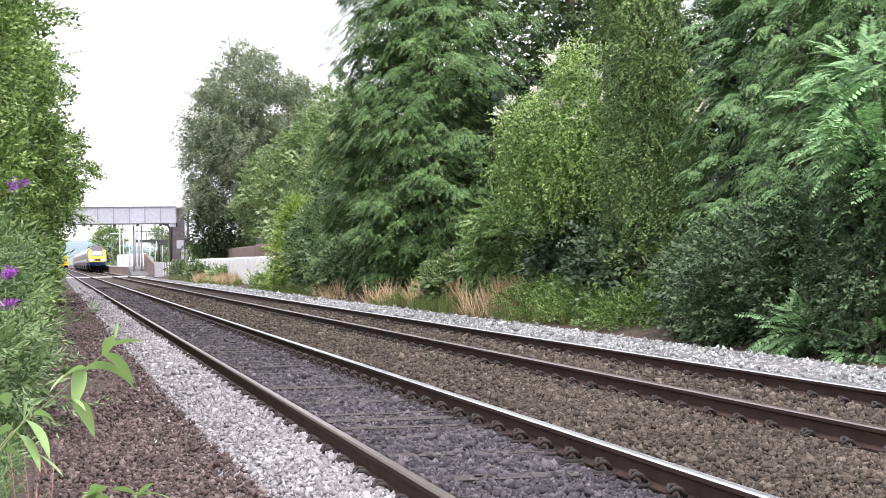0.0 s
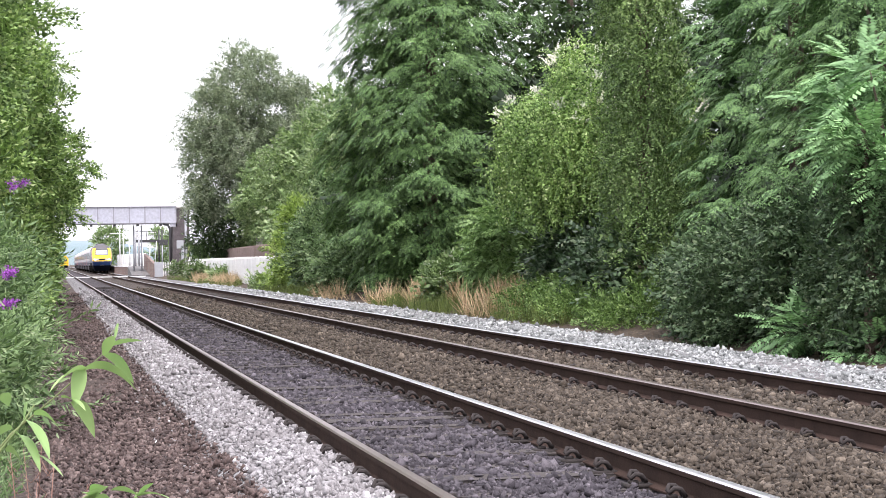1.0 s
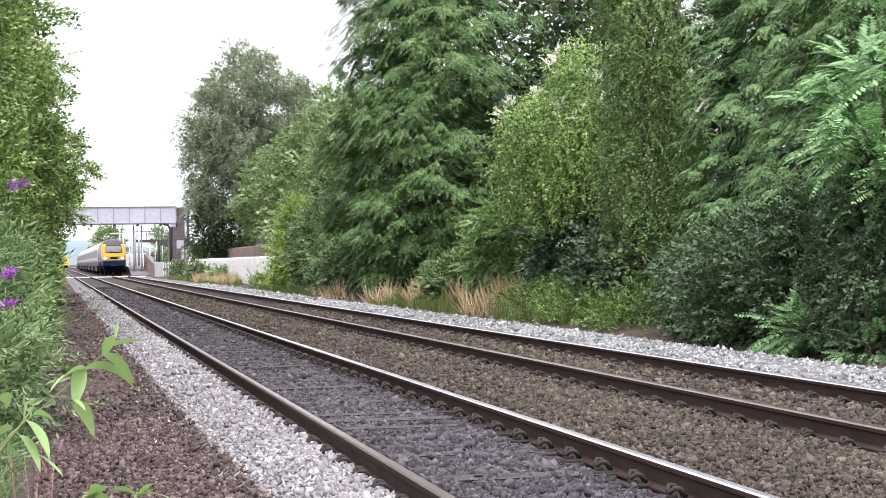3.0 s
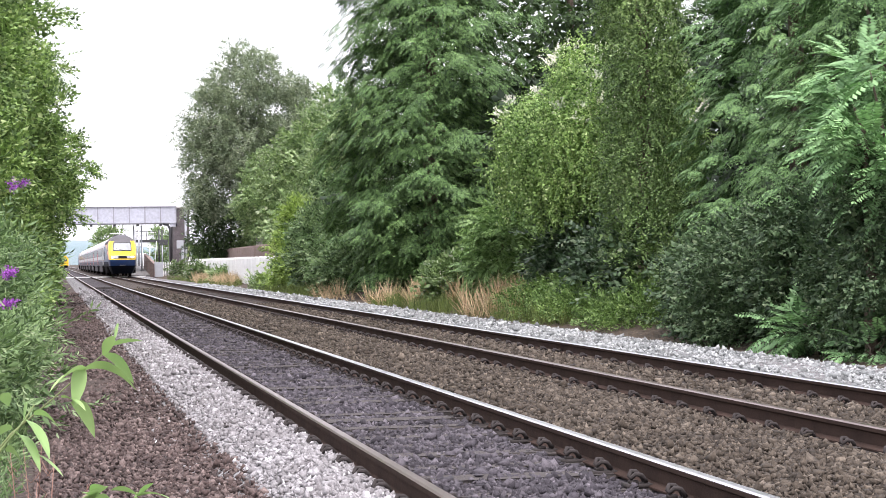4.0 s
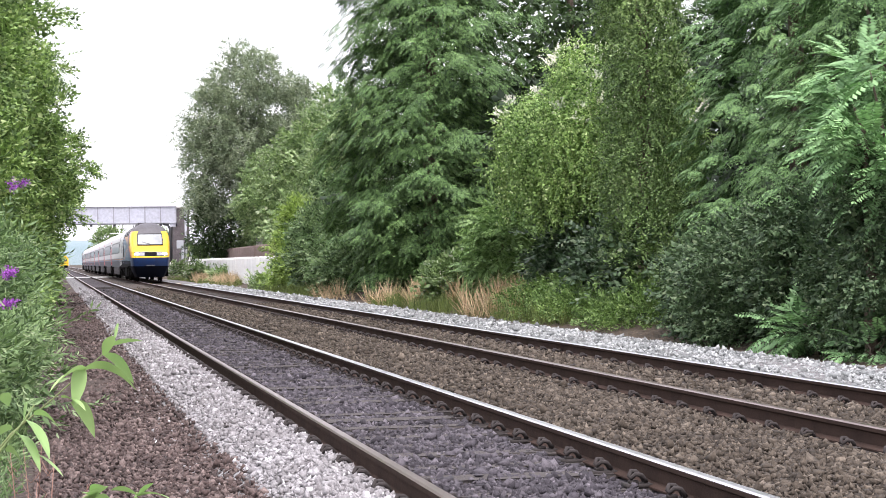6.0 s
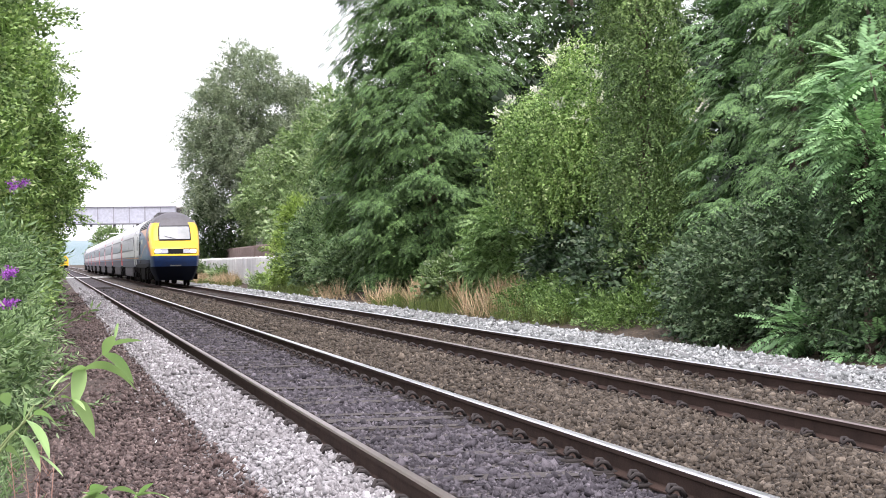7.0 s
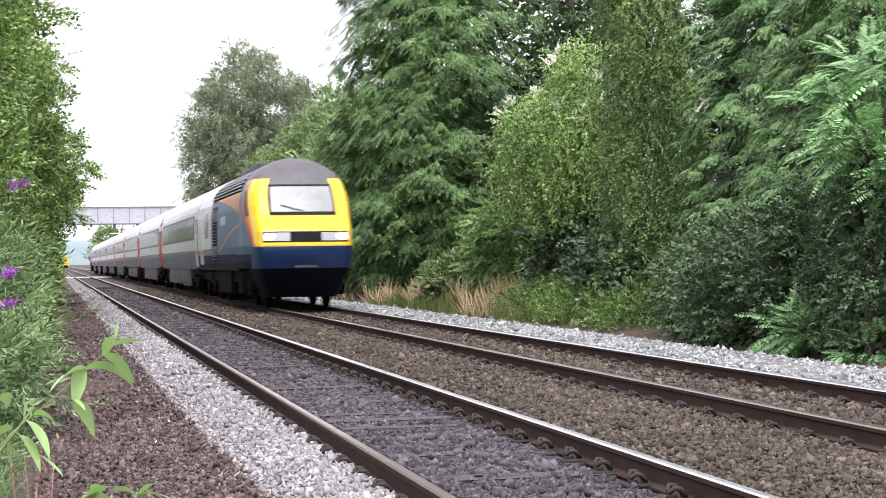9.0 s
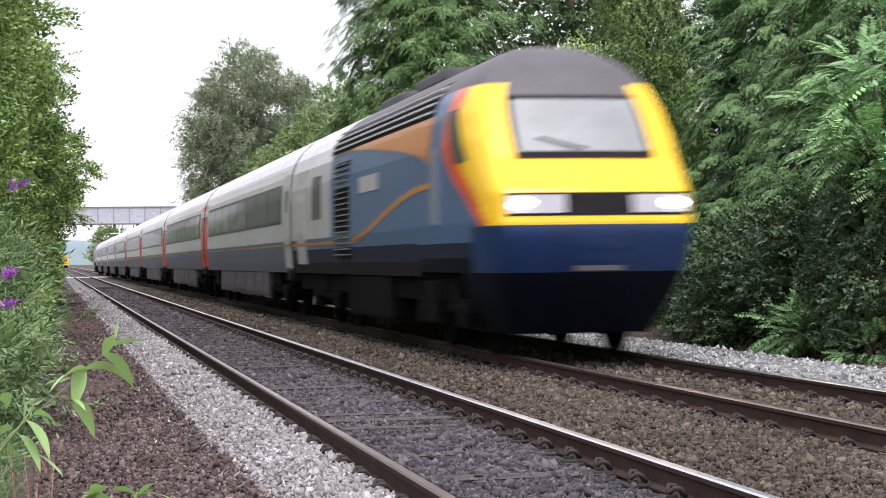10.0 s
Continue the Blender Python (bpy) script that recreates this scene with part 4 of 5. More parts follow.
def crown(name, blobs, n, template, scale, mat, parent, clump=0.35, per=26, outward=1.0, lift=0.1, chance=0.5, roll=0.5, core=0.25, ground=-0.25, shell=0.12, jitter=0.3, rough=0.12, flat=0.6, inner=None):
    """Foliage on a union of ellipsoids (x, y, z, rx, ry, rz), gathered in clumps with gaps between."""
    B = np.array(blobs, float)
    area = (B[:, 3] * B[:, 4] + B[:, 3] * B[:, 5] + B[:, 4] * B[:, 5])
    nc = max(4, int(n * (1 - core) / per))
    which = rng.choice(len(B), nc * 2, p=area / area.sum())
    d = rng.normal(0, 1, (nc * 2, 3))
    d /= np.linalg.norm(d, axis=1, keepdims=True)
    b = B[which]
    r = 1 - np.abs(rng.normal(0, shell, nc * 2))
    c = b[:, :3] + d * b[:, 3:] * r[:, None]
    c += d * (rough * b[:, 3:] * lumps(c, 1.7)[:, None])
    keep = c[:, 2] > ground
    for i, q in enumerate(B):
        inside = ((((c - q[:3]) / q[3:]) ** 2).sum(1) < 0.6) & (which != i)
        keep &= ~inside
    c, d, b = c[keep][:nc], d[keep][:nc], b[keep][:nc]
    m = len(c)
    pos = np.repeat(c, per, 0)
    dd = np.repeat(d, per, 0)
    off = rng.normal(0, 1, (len(pos), 3)) * clump * np.array((1, 1, flat))
    pos = pos + off
    # twigs point outward from the clump and the crown
    dirs = dd * outward + off / clump * 0.45 + rng.normal(0, chance, (len(pos), 3)) + np.array((0, 0, lift))
    nk = int(n * core)
    if inner is not None:
        B = np.array(inner, float)
        area = (B[:, 3] * B[:, 4] + B[:, 3] * B[:, 5] + B[:, 4] * B[:, 5])
    w2 = rng.choice(len(B), nk, p=area / area.sum())
    e = rng.normal(0, 1, (nk, 3))
    e /= np.linalg.norm(e, axis=1, keepdims=True)
    pc = B[w2][:, :3] + e * B[w2][:, 3:] * rng.uniform(0.45, 0.9, nk)[:, None]
    pos = np.concatenate([pos, pc])
    dirs = np.concatenate([dirs, e + rng.normal(0, 0.6, (nk, 3))])
    sc = scale * rng.uniform(1 - jitter, 1 + jitter, len(pos))
    sc[-nk:] *= 1.35
    ok = pos[:, 2] > ground
    pos, dirs, sc = pos[ok], dirs[ok], sc[ok]
    T, F = template
    return swarm(name, T, F, pos, frames_along(dirs, roll), sc, mat, parent)


def trunk(parent, x, y, z0, h, r, mat, limbs, seed, lean=0.03):
    rr = random.Random(seed)
    pts = [(x + rr.uniform(-lean, lean) * i, y + rr.uniform(-lean, lean) * i, z0 + h * i / 6) for i in range(7)]
    part("trunk", tube(bmesh.new(), pts, [r * (1 - 0.12 * i) for i in range(7)], 9), mat, parent)
    for k, (ex, ey, ez) in enumerate(limbs):
        i = 2 + k % 4
        a = Vector(pts[i])
        e = Vector((ex, ey, ez))
        m = a.lerp(e, 0.5) + Vector((rr.uniform(-0.2, 0.2), rr.uniform(-0.2, 0.2), 0.25))
        part("limb", tube(bmesh.new(), [a, m, e], [r * 0.45, r * 0.3, r * 0.1], 6), mat, parent)


def lobed(blobs, size, cover=0.55):
    """Breaks a union of ellipsoids up into many rounded lobes on its surface."""
    out = []
    for i, b in enumerate(blobs):
        rx, ry, rz = b[3:]
        surf = 4 * math.pi * (((rx * ry) ** 1.6 + (rx * rz) ** 1.6 + (ry * rz) ** 1.6) / 3) ** 0.625
        for k in range(max(3, int(cover * surf / (math.pi * size * size)))):
            d = rng.normal(0, 1, 3)
            d /= np.linalg.norm(d)
            k2 = rng.uniform(0.78, 1.0)
            c = np.array(b[:3]) + d * (np.array(b[3:]) - 0.55 * size) * k2
            if any(j != i and (((c - np.array(o[:3])) / np.array(o[3:])) ** 2).sum() < 0.5 for j, o in enumerate(blobs)):
                continue
            s = size * rng.uniform(0.7, 1.25)
            out.append((c[0], c[1], c[2], s, s, s * 0.72))
    return out


def frames_facing(dirs, normals):
    """Rotations that turn +x to dirs with z near the normals."""
    x = dirs / (np.linalg.norm(dirs, axis=1, keepdims=True) + 1e-9)
    y = np.cross(normals, x)
    y /= np.linalg.norm(y, axis=1, keepdims=True) + 1e-9
    return np.stack([x, y, np.cross(x, y)], 2)


def drapes(name, blobs, strands, template, scale, mat, parent, fall=1.2, step=0.16, top=1.25, ground=-0.2, shell=0.14):
    """Climber shoots that hang over a union of ellipsoids and then straight down, leaves facing out."""
    B = np.array(blobs, float)
    area = (B[:, 3] + B[:, 4]) * B[:, 5]
    b = B[rng.choice(len(B), strands, p=area / area.sum())]
    phi, th = rng.uniform(0, 2 * np.pi, strands), np.arccos(rng.uniform(-0.35, 1.0, strands)) * top / 1.25
    push = 1 + rng.uniform(-shell, shell * 0.7, strands) + 0.1 * lumps(b[:, :3] + np.stack([np.cos(phi), np.sin(phi), np.cos(th)], 1) * b[:, 3:], 2.3)
    length = fall * rng.uniform(0.4, 1.4, strands)
    P, D, N = [], [], []
    drop = np.zeros(strands)
    go = np.zeros(strands)
    while (go < length).any():
        live = go < length
        st, ct = np.sin(th), np.cos(th)
        out = np.stack([np.cos(phi), np.sin(phi), np.zeros(strands)], 1)
        p = b[:, :3] + np.stack([b[:, 3] * st * np.cos(phi), b[:, 4] * st * np.sin(phi), b[:, 5] * ct], 1) * push[:, None]
        p[:, 2] -= drop
        nrm = out * st[:, None] + np.array((0, 0, 1.0)) * np.maximum(ct, 0.25)[:, None]
        tan = out * np.maximum(ct, -0.05)[:, None] - np.array((0, 0, 1.0)) * np.maximum(st, 0.35)[:, None]
        ok = live & (p[:, 2] > ground)
        for q in B:
            ok &= (((p - q[:3]) / q[3:]) ** 2).sum(1) > 0.55
        P.append(p[ok]), D.append(tan[ok]), N.append(nrm[ok])
        hang = th > 1.6
        th = np.where(hang, th, th + step / (0.5 * (b[:, 3] + b[:, 5])))
        drop = np.where(hang, drop + step, drop)
        go += step
    P, D, N = np.concatenate(P), np.concatenate(D), np.concatenate(N)
    m = len(P)
    P += rng.normal(0, 0.05, (m, 3))
    rot = frames_facing(D + rng.normal(0, 0.28, (m, 3)), N + rng.normal(0, 0.25, (m, 3)))
    return swarm(name, *template, P, rot, scale * rng.uniform(0.7, 1.25, m), mat, parent)


def bough_tree(name, label, x, y, h, profile, boughs, fans, template, scale, mat, bark, group="", pad=0.5, droop=0.5, z0=0.3, core=0.3):
    """A conifer: boughs all round a trunk, each with a drooping pad of flat sprays, dark between the tiers."""
    t = empty(name, label, "tree", group)
    base = float(bed_z(x)) - 0.1
    limbs = [(x + 0.6 * math.cos(2.4 * i), y + 0.6 * math.sin(2.4 * i), h * (0.35 + 0.05 * i)) for i in range(8)]
    trunk(t, x, y, base, h * 0.97, 0.017 * h + 0.04, bark, limbs, int(x * 31 + y))
    i = np.arange(boughs)
    z = z0 + (h - z0) * ((i + rng.uniform(0, 1, boughs)) / boughs) ** 1.15
    az = i * 2.39996 + rng.normal(0, 0.35, boughs)
    R = np.interp(z, [p[0] for p in profile], [p[1] for p in profile]) * rng.normal(0.95, 0.10, boughs)
    R *= 1 + 0.09 * lumps(np.stack([4 * np.cos(az), 4 * np.sin(az), 2.2 * z], 1), 1.0)
    size = rng.uniform(0.75, 1.3, boughs)
    o = np.stack([np.cos(az), np.sin(az), np.zeros(boughs)], 1)
    s = np.stack([-np.sin(az), np.cos(az), np.zeros(boughs)], 1)
    rep_ = lambda a: np.repeat(a, fans, 0)
    O, S, Z, RR, K = rep_(o), rep_(s), rep_(z), rep_(R), rep_(size) * pad
    n = len(Z)
    lat = rng.normal(0, 0.55, n)
    back = np.abs(rng.normal(0, 0.75, n))
    pos = np.array((x, y, 0.0)) + O * (RR - back * K - 0.5 * scale * 0.6)[:, None] + S * (lat * K)[:, None]
    pos[:, 2] += Z + (0.45 * back - 0.5 * lat ** 2) * K + rng.normal(0, 0.06, n) * K
    dirs = O + S * (lat * 0.8)[:, None] + rng.normal(0, 0.14, (n, 3))
    dirs[:, 2] -= droop * rng.uniform(0.6, 1.3, n) * (1.1 - 0.4 * np.minimum(back, 1))
    nrm = np.array((0, 0, 1.0)) + O * 0.55 + S * (lat * 0.35)[:, None] + rng.normal(0, 0.15, (n, 3))
    nk = int(n * core)
    a2, z2 = rng.uniform(0, 2 * np.pi, nk), rng.uniform(z0, h, nk)
    r2 = np.interp(z2, [p[0] for p in profile], [p[1] for p in profile]) * rng.uniform(0.3, 0.72, nk)
    o2 = np.stack([np.cos(a2), np.sin(a2), np.full(nk, -0.5)], 1)
    pos = np.concatenate([pos, np.array((x, y, 0)) + o2 * r2[:, None] * (1, 1, 0) + np.stack([0 * z2, 0 * z2, z2], 1)])
    dirs = np.concatenate([dirs, o2 + rng.normal(0, 0.3, (nk, 3))])
    nrm = np.concatenate([nrm, o2 + np.array((0, 0, 1.3))])
    sc = scale * rng.uniform(0.75, 1.25, len(pos))
    sc[n:] *= 1.5
    ok = pos[:, 2] > base + 0.2
    swarm("crown", *template, pos[ok], frames_facing(dirs[ok], nrm[ok]), sc[ok], mat, t)
    return t


def plant(name, label, category, blobs, n, template, scale, mat, bark, group="", stem=True, lobe=0.0, cover=0.55, **kw):
    x = sum(b[0] * b[3] for b in blobs) / sum(b[3] for b in blobs)
    y = sum(b[1] * b[3] for b in blobs) / sum(b[3] for b in blobs)
    t = empty(name, label, category, group)
    z0 = float(bed_z(x)) - 0.1
    top = max(b[2] + b[5] for b in blobs)
    if stem:
        trunk(t, x, y, z0, (top - z0) * 0.82, max(0.03, 0.017 * (top - z0) + 0.02), bark, [(b[0], b[1], b[2]) for b in blobs][:8], int(x * 31 + y))
    if lobe:
        kw["inner"] = blobs
        blobs = lobed(blobs, lobe, cover)
    crown("crown" if stem else "foliage", blobs, n, template, scale, mat, t, **kw)
    return t


M["bark"] = bark_mat("brown_bark", (0.05, 0.038, 0.028), (0.16, 0.12, 0.09))
M["birch_bark"] = bark_mat("pale_birch_bark", (0.12, 0.11, 0.10), (0.6, 0.58, 0.54), 5)
M["l_hedge"] = leaf_mat("hedge_leaves", (0.075, 0.15, 0.042), (0.26, 0.4, 0.11), 0.5, tip=(0.42, 0.52, 0.22))
M["l_yellow"] = leaf_mat("yellow_green_leaves", (0.15, 0.25, 0.05), (0.32, 0.45, 0.11), 0.45)
# birch leaf colour is raised to carry the haze of distance
M["l_birch"] = leaf_mat("haze_pale_birch_leaves", (0.2, 0.26, 0.16), (0.34, 0.41, 0.26), 0.6, tip=(0.46, 0.52, 0.38))
M["l_mid"] = leaf_mat("light_green_leaves", (0.12, 0.2, 0.075), (0.28, 0.4, 0.16), 0.5, tip=(0.4, 0.47, 0.28))
M["l_feather"] = leaf_mat("feathery_conifer_leaves", (0.034, 0.09, 0.027), (0.158, 0.285, 0.085), 0.16)
M["l_cypress"] = leaf_mat("cypress_sprays", (0.036, 0.1, 0.034), (0.2, 0.36, 0.125), 0.12)
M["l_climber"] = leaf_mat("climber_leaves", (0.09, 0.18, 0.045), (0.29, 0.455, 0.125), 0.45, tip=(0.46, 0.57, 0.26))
# glossy leaves, darkened in colour for the shade under the climber mound
M["l_dark"] = leaf_mat("shade_dark_glossy_leaves", (0.025, 0.058, 0.026), (0.098, 0.162, 0.077), 0.25, 0.4, tip=(0.230, 0.290, 0.172))
M["l_shrub"] = leaf_mat("mid_green_shrub_leaves", (0.05, 0.10, 0.04), (0.17, 0.27, 0.105), 0.35, tip=(0.26, 0.34, 0.18))
M["l_privet"] = leaf_mat("grey_green_small_leaves", (0.03, 0.066, 0.028), (0.105, 0.175, 0.077), 0.25, tip=(0.18, 0.24, 0.13))
# darker copy of the climber leaves, with the column's shade in the colour
M["l_column"] = leaf_mat("shade_toned_climber_leaves", (0.06, 0.122, 0.035), (0.20, 0.32, 0.092), 0.28, tip=(0.27, 0.36, 0.16))
M["l_elder"] = leaf_mat("light_green_elder_leaves", (0.11, 0.21, 0.06), (0.25, 0.39, 0.14), 0.42)
M["l_ivy"] = leaf_mat("low_green_nettles", (0.07, 0.14, 0.035), (0.19, 0.31, 0.085), 0.38, tip=(0.27, 0.38, 0.14))
# deep green of the holly; shade put into the colour of the broadleaf tree
M["l_shaded"] = leaf_mat("shade_deep_green_leaves", (0.03, 0.06, 0.022), (0.10, 0.17, 0.06), 0.4)
# near-black leaf colour holds the shade in gaps between the trees
M["l_wood"] = leaf_mat("shade_dark_wood_leaves", (0.008, 0.02, 0.008), (0.028, 0.055, 0.02), 0.1)
M["l_pinnate"] = leaf_mat("bright_pinnate_leaves", (0.14, 0.3, 0.11), (0.28, 0.48, 0.21), 0.4)
M["l_bramble"] = leaf_mat("bramble_leaves", (0.077, 0.139, 0.044), (0.187, 0.277, 0.101), 0.35, tip=(0.374, 0.405, 0.304))
M["l_bud"] = leaf_mat("grey_green_narrow_leaves", (0.075, 0.14, 0.05), (0.19, 0.30, 0.115), 0.38, tip=(0.30, 0.39, 0.2))
M["l_sapling"] = leaf_mat("fresh_green_leaf", (0.25, 0.43, 0.13), (0.36, 0.54, 0.21), 0.4)
M["blossom"] = leaf_mat("white_blossom", (0.95, 0.94, 0.80), (0.92, 0.91, 0.84), 0.6)
M["purple"] = leaf_mat("purple_blossom", (0.22, 0.06, 0.35), (0.45, 0.13, 0.55), 0.3)
M["straw"] = leaf_mat("dry_grass", (0.36, 0.26, 0.14), (0.62, 0.48, 0.29), 0.35)
M["grass"] = leaf_mat("green_grass", (0.06, 0.10, 0.025), (0.17, 0.22, 0.06), 0.35)
M["stem"] = painted("green_stem", (0.14, 0.2, 0.06), 0.6, (0.2, 0.12, 0.08), 0.4)

def fan(sprays, spread, template, seed, tilt=0.25):
    """Several sprays side by side in one flat, drooping pad."""
    r = np.random.default_rng(seed)
    T, F = template
    V, G = [], []
    for i in range(sprays):
        a = spread * (2 * i / (sprays - 1) - 1) + r.normal(0, 0.1)
        k = (1 - 0.35 * abs(a) / spread) * r.uniform(0.85, 1.15)
        c, s3 = math.cos(a), math.sin(a)
        q = T * k
        e = r.normal(0, tilt)
        q = np.stack([q[:, 0], q[:, 1] * math.cos(e) - q[:, 2] * math.sin(e), q[:, 1] * math.sin(e) + q[:, 2] * math.cos(e)], 1)
        q = np.stack([q[:, 0] * c - q[:, 1] * s3, q[:, 0] * s3 + q[:, 1] * c, q[:, 2] + r.normal(0, 0.03)], 1)
        G.append(F + len(T) * i)
        V.append(q)
    return np.concatenate(V), np.concatenate(G)


TW_BROAD = twig(8, 0.32, 0.11, 0.07, 1)
TW_SMALL = twig(12, 0.5, 0.085, 0.055, 2, droop=0.5)
TW_BIG = twig(8, 0.5, 0.19, 0.12, 3)
TW_BIRCH = twig(10, 0.6, 0.15, 0.10, 4, droop=0.7)
TW_DARK = twig(9, 0.24, 0.065, 0.04, 5)
TW_NARROW = twig(9, 0.3, 0.13, 0.032, 6, droop=0.1, spread=0.8)
FR_FEATHER = fan(5, 0.9, frond(6, 0.6, 0.26, 0.10, 7, droop=0.4, angle=0.7, hang=0.2), 17)
FR_CYPRESS = fan(5, 0.8, frond(7, 0.40, 0.15, 0.062, 8, droop=0.4, angle=0.6, hang=0.15, taper=0.6), 18, 0.12)
FR_PINNATE = frond(11, 0.66, 0.22, 0.078, 9, droop=0.4, angle=1.1, taper=0.4, hang=0.3, broad=True)
TW_CLIMB = twig(9, 0.42, 0.10, 0.066, 12, droop=0.1)
FLOWER = twig(9, 0.22, 0.07, 0.07, 10, droop=0.0)


def right_side():
    # big feathery conifer
    bough_tree("conifer", "tall dense conifer with feathery drooping green sprays", 13.2, 66.0, 16.5, [(0, 2.6), (2, 3.7), (5, 4.2), (8, 3.9), (11, 3.1), (16.5, 0.3)],
               330, 11, FR_FEATHER, 0.95, M["l_feather"], M["bark"], pad=0.85, droop=0.48, core=0.42)
    # cypresses
    for (x, y, r, h, n) in ((12.9, 31.2, 2.45, 10.0, 380), (12.6, 26.6, 2.3, 9.0, 350), (15.5, 35.5, 2.5, 11.0, 130)):
        bough_tree("cypress", "dark green cypress with tiered drooping flat sprays", x, y, h, [(0, r * 0.95), (2, r), (5, r * 0.9), (h, 0.2)],
                   n, 7, FR_CYPRESS, 0.78, M["l_cypress"], M["bark"], "cypresses", pad=0.36, droop=0.28, z0=0.5, core=0.2)
    # climber on the cypress: a hanging green column, its shade put into the leaf colour
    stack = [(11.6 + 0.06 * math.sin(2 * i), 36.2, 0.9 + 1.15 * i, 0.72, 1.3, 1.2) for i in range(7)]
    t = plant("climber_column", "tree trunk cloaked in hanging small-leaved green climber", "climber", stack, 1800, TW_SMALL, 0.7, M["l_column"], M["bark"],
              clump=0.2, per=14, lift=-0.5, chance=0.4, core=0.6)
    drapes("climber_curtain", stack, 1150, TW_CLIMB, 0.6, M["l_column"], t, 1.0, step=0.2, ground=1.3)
    # white-flowering climber mound over a dead tree
    blobs = [(12.35, 42.5, 4.75, 0.95, 1.4, 1.5), (11.25, 42.5, 3.7, 1.1, 1.4, 1.3), (12.5, 42.3, 3.4, 1.5, 1.7, 1.7), (13.5, 41.5, 4.1, 1.1, 1.5, 1.6)]
    t = plant("flowering_climber", "green mound of climber dotted with white blossom", "climber", blobs, 2200, TW_SMALL, 0.8, M["l_climber"], M["bark"], clump=0.2, per=14, lift=-0.4, chance=0.4, core=0.6, ground=1.6)
    drapes("climber_curtain", blobs, 1500, TW_CLIMB, 0.72, M["l_climber"], t, 1.2, step=0.22, ground=2.0)
    up = [(b[0], b[1], b[2] + 0.05, b[3] * 1.08, b[4] * 1.08, b[5] * 1.06) for b in blobs]
    crown("blossom", up, 680, FLOWER, 0.85, M["blossom"], t, clump=0.1, per=5, lift=0.6, core=0.02, ground=4.2, shell=0.015, rough=0.1)
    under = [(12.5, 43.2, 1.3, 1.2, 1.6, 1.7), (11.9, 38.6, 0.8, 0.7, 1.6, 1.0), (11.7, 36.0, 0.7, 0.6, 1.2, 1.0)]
    plant("shaded_undergrowth", "brambles below the climber, shade put into their leaf colour", "shrub", under, 2200, TW_BROAD, 1.1, M["l_dark"], M["bark"], clump=0.25, per=14, lift=-0.3)
    # tree behind with gaps of sky
    blobs = [(22.0, 76.0, 7.0, 4.5, 4.0, 4.0), (18.0, 78.0, 10.0, 4.0, 4.0, 4.0), (25.0, 76.0, 11.0, 4.5, 4.0, 4.5), (21.0, 76.0, 13.5, 4.5, 4.0, 3.5), (18.5, 70.0, 3.5, 3.0, 3.0, 3.6)]
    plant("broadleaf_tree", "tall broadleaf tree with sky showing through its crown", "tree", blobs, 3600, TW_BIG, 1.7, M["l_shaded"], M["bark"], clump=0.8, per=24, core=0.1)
    # light green trees further on
    blobs = [(17.2, 132, 5.6, 3.0, 3.0, 4.4), (17.6, 132, 9.0, 2.0, 2.2, 2.6), (18.6, 124, 6.2, 3.0, 2.8, 4.6), (16.2, 150, 6.0, 2.2, 2.4, 3.4), (20.2, 122, 9.0, 2.4, 2.6, 3.4), (17.5, 158, 3.4, 2.6, 2.6, 2.6), (15.6, 122, 3.6, 1.6, 2.0, 2.0), (19.8, 132, 11.6, 2.2, 2.4, 2.2)]
    plant("ash_tree", "light green leafy tree behind the fence", "tree", blobs, 9000, TW_BIG, 1.15, M["l_mid"], M["bark"], lobe=1.0, clump=0.32, per=14, core=0.25, lift=-0.1)
    blobs = [(11.2, 87, 1.2, 1.1, 1.4, 1.5), (11.5, 88, 2.7, 1.0, 1.2, 1.3), (10.9, 86, 0.5, 1.0, 1.2, 1.0)]
    plant("yellow_green_shrub", "bright yellow-green leafy shrub on the verge", "shrub", blobs, 2600, TW_BIG, 0.75, M["l_yellow"], M["bark"], lobe=0.45, clump=0.2, per=18, core=0.2, lift=0.2)
    blobs = [(11.4, 80, 1.2, 1.7, 2.4, 1.9), (11.9, 75, 1.6, 1.7, 2.2, 2.2), (10.9, 71.5, 0.7, 1.2, 1.6, 1.3), (12.6, 82, 3.4, 1.6, 2.0, 1.8)]
    plant("dark_shrub", "dark green broadleaf shrub at the foot of the conifer", "shrub", blobs, 6000, TW_BIG, 0.7, M["l_shrub"], M["bark"], lobe=0.6, clump=0.22, per=14, core=0.3)
    # birch
    blobs = [(15.4, 156, 15.2, 2.9, 3.0, 4.2), (13.2, 156, 12.8, 2.5, 2.6, 3.6), (18.4, 156, 13.6, 2.9, 2.8, 3.7), (15.6, 155, 9.6, 3.0, 3.0, 3.2), (12.2, 156, 8.2, 1.5, 2.0, 3.2), (17.6, 155, 7.4, 3.0, 3.0, 3.4), (20.4, 154, 11.6, 2.3, 2.4, 3.2), (11.3, 156, 11.8, 0.7, 1.0, 1.3), (20.6, 154, 7.5, 2.2, 2.4, 3.0)]
    plant("birch_tree", "tall grey-green birch paled for haze, with a pale trunk and hanging twigs", "tree", blobs, 11500, TW_BIRCH, 1.25, M["l_birch"], M["birch_bark"], lobe=1.05, cover=0.8, clump=0.38, per=18, lift=-0.55, core=0.15)
    blobs = [(12.0, 158, 4.6, 1.4, 2.0, 2.9), (13.4, 160, 4.3, 1.7, 2.4, 3.0), (15.2, 162, 3.6, 1.9, 2.6, 2.6), (17.5, 168, 3.0, 2.2, 2.6, 2.6)]
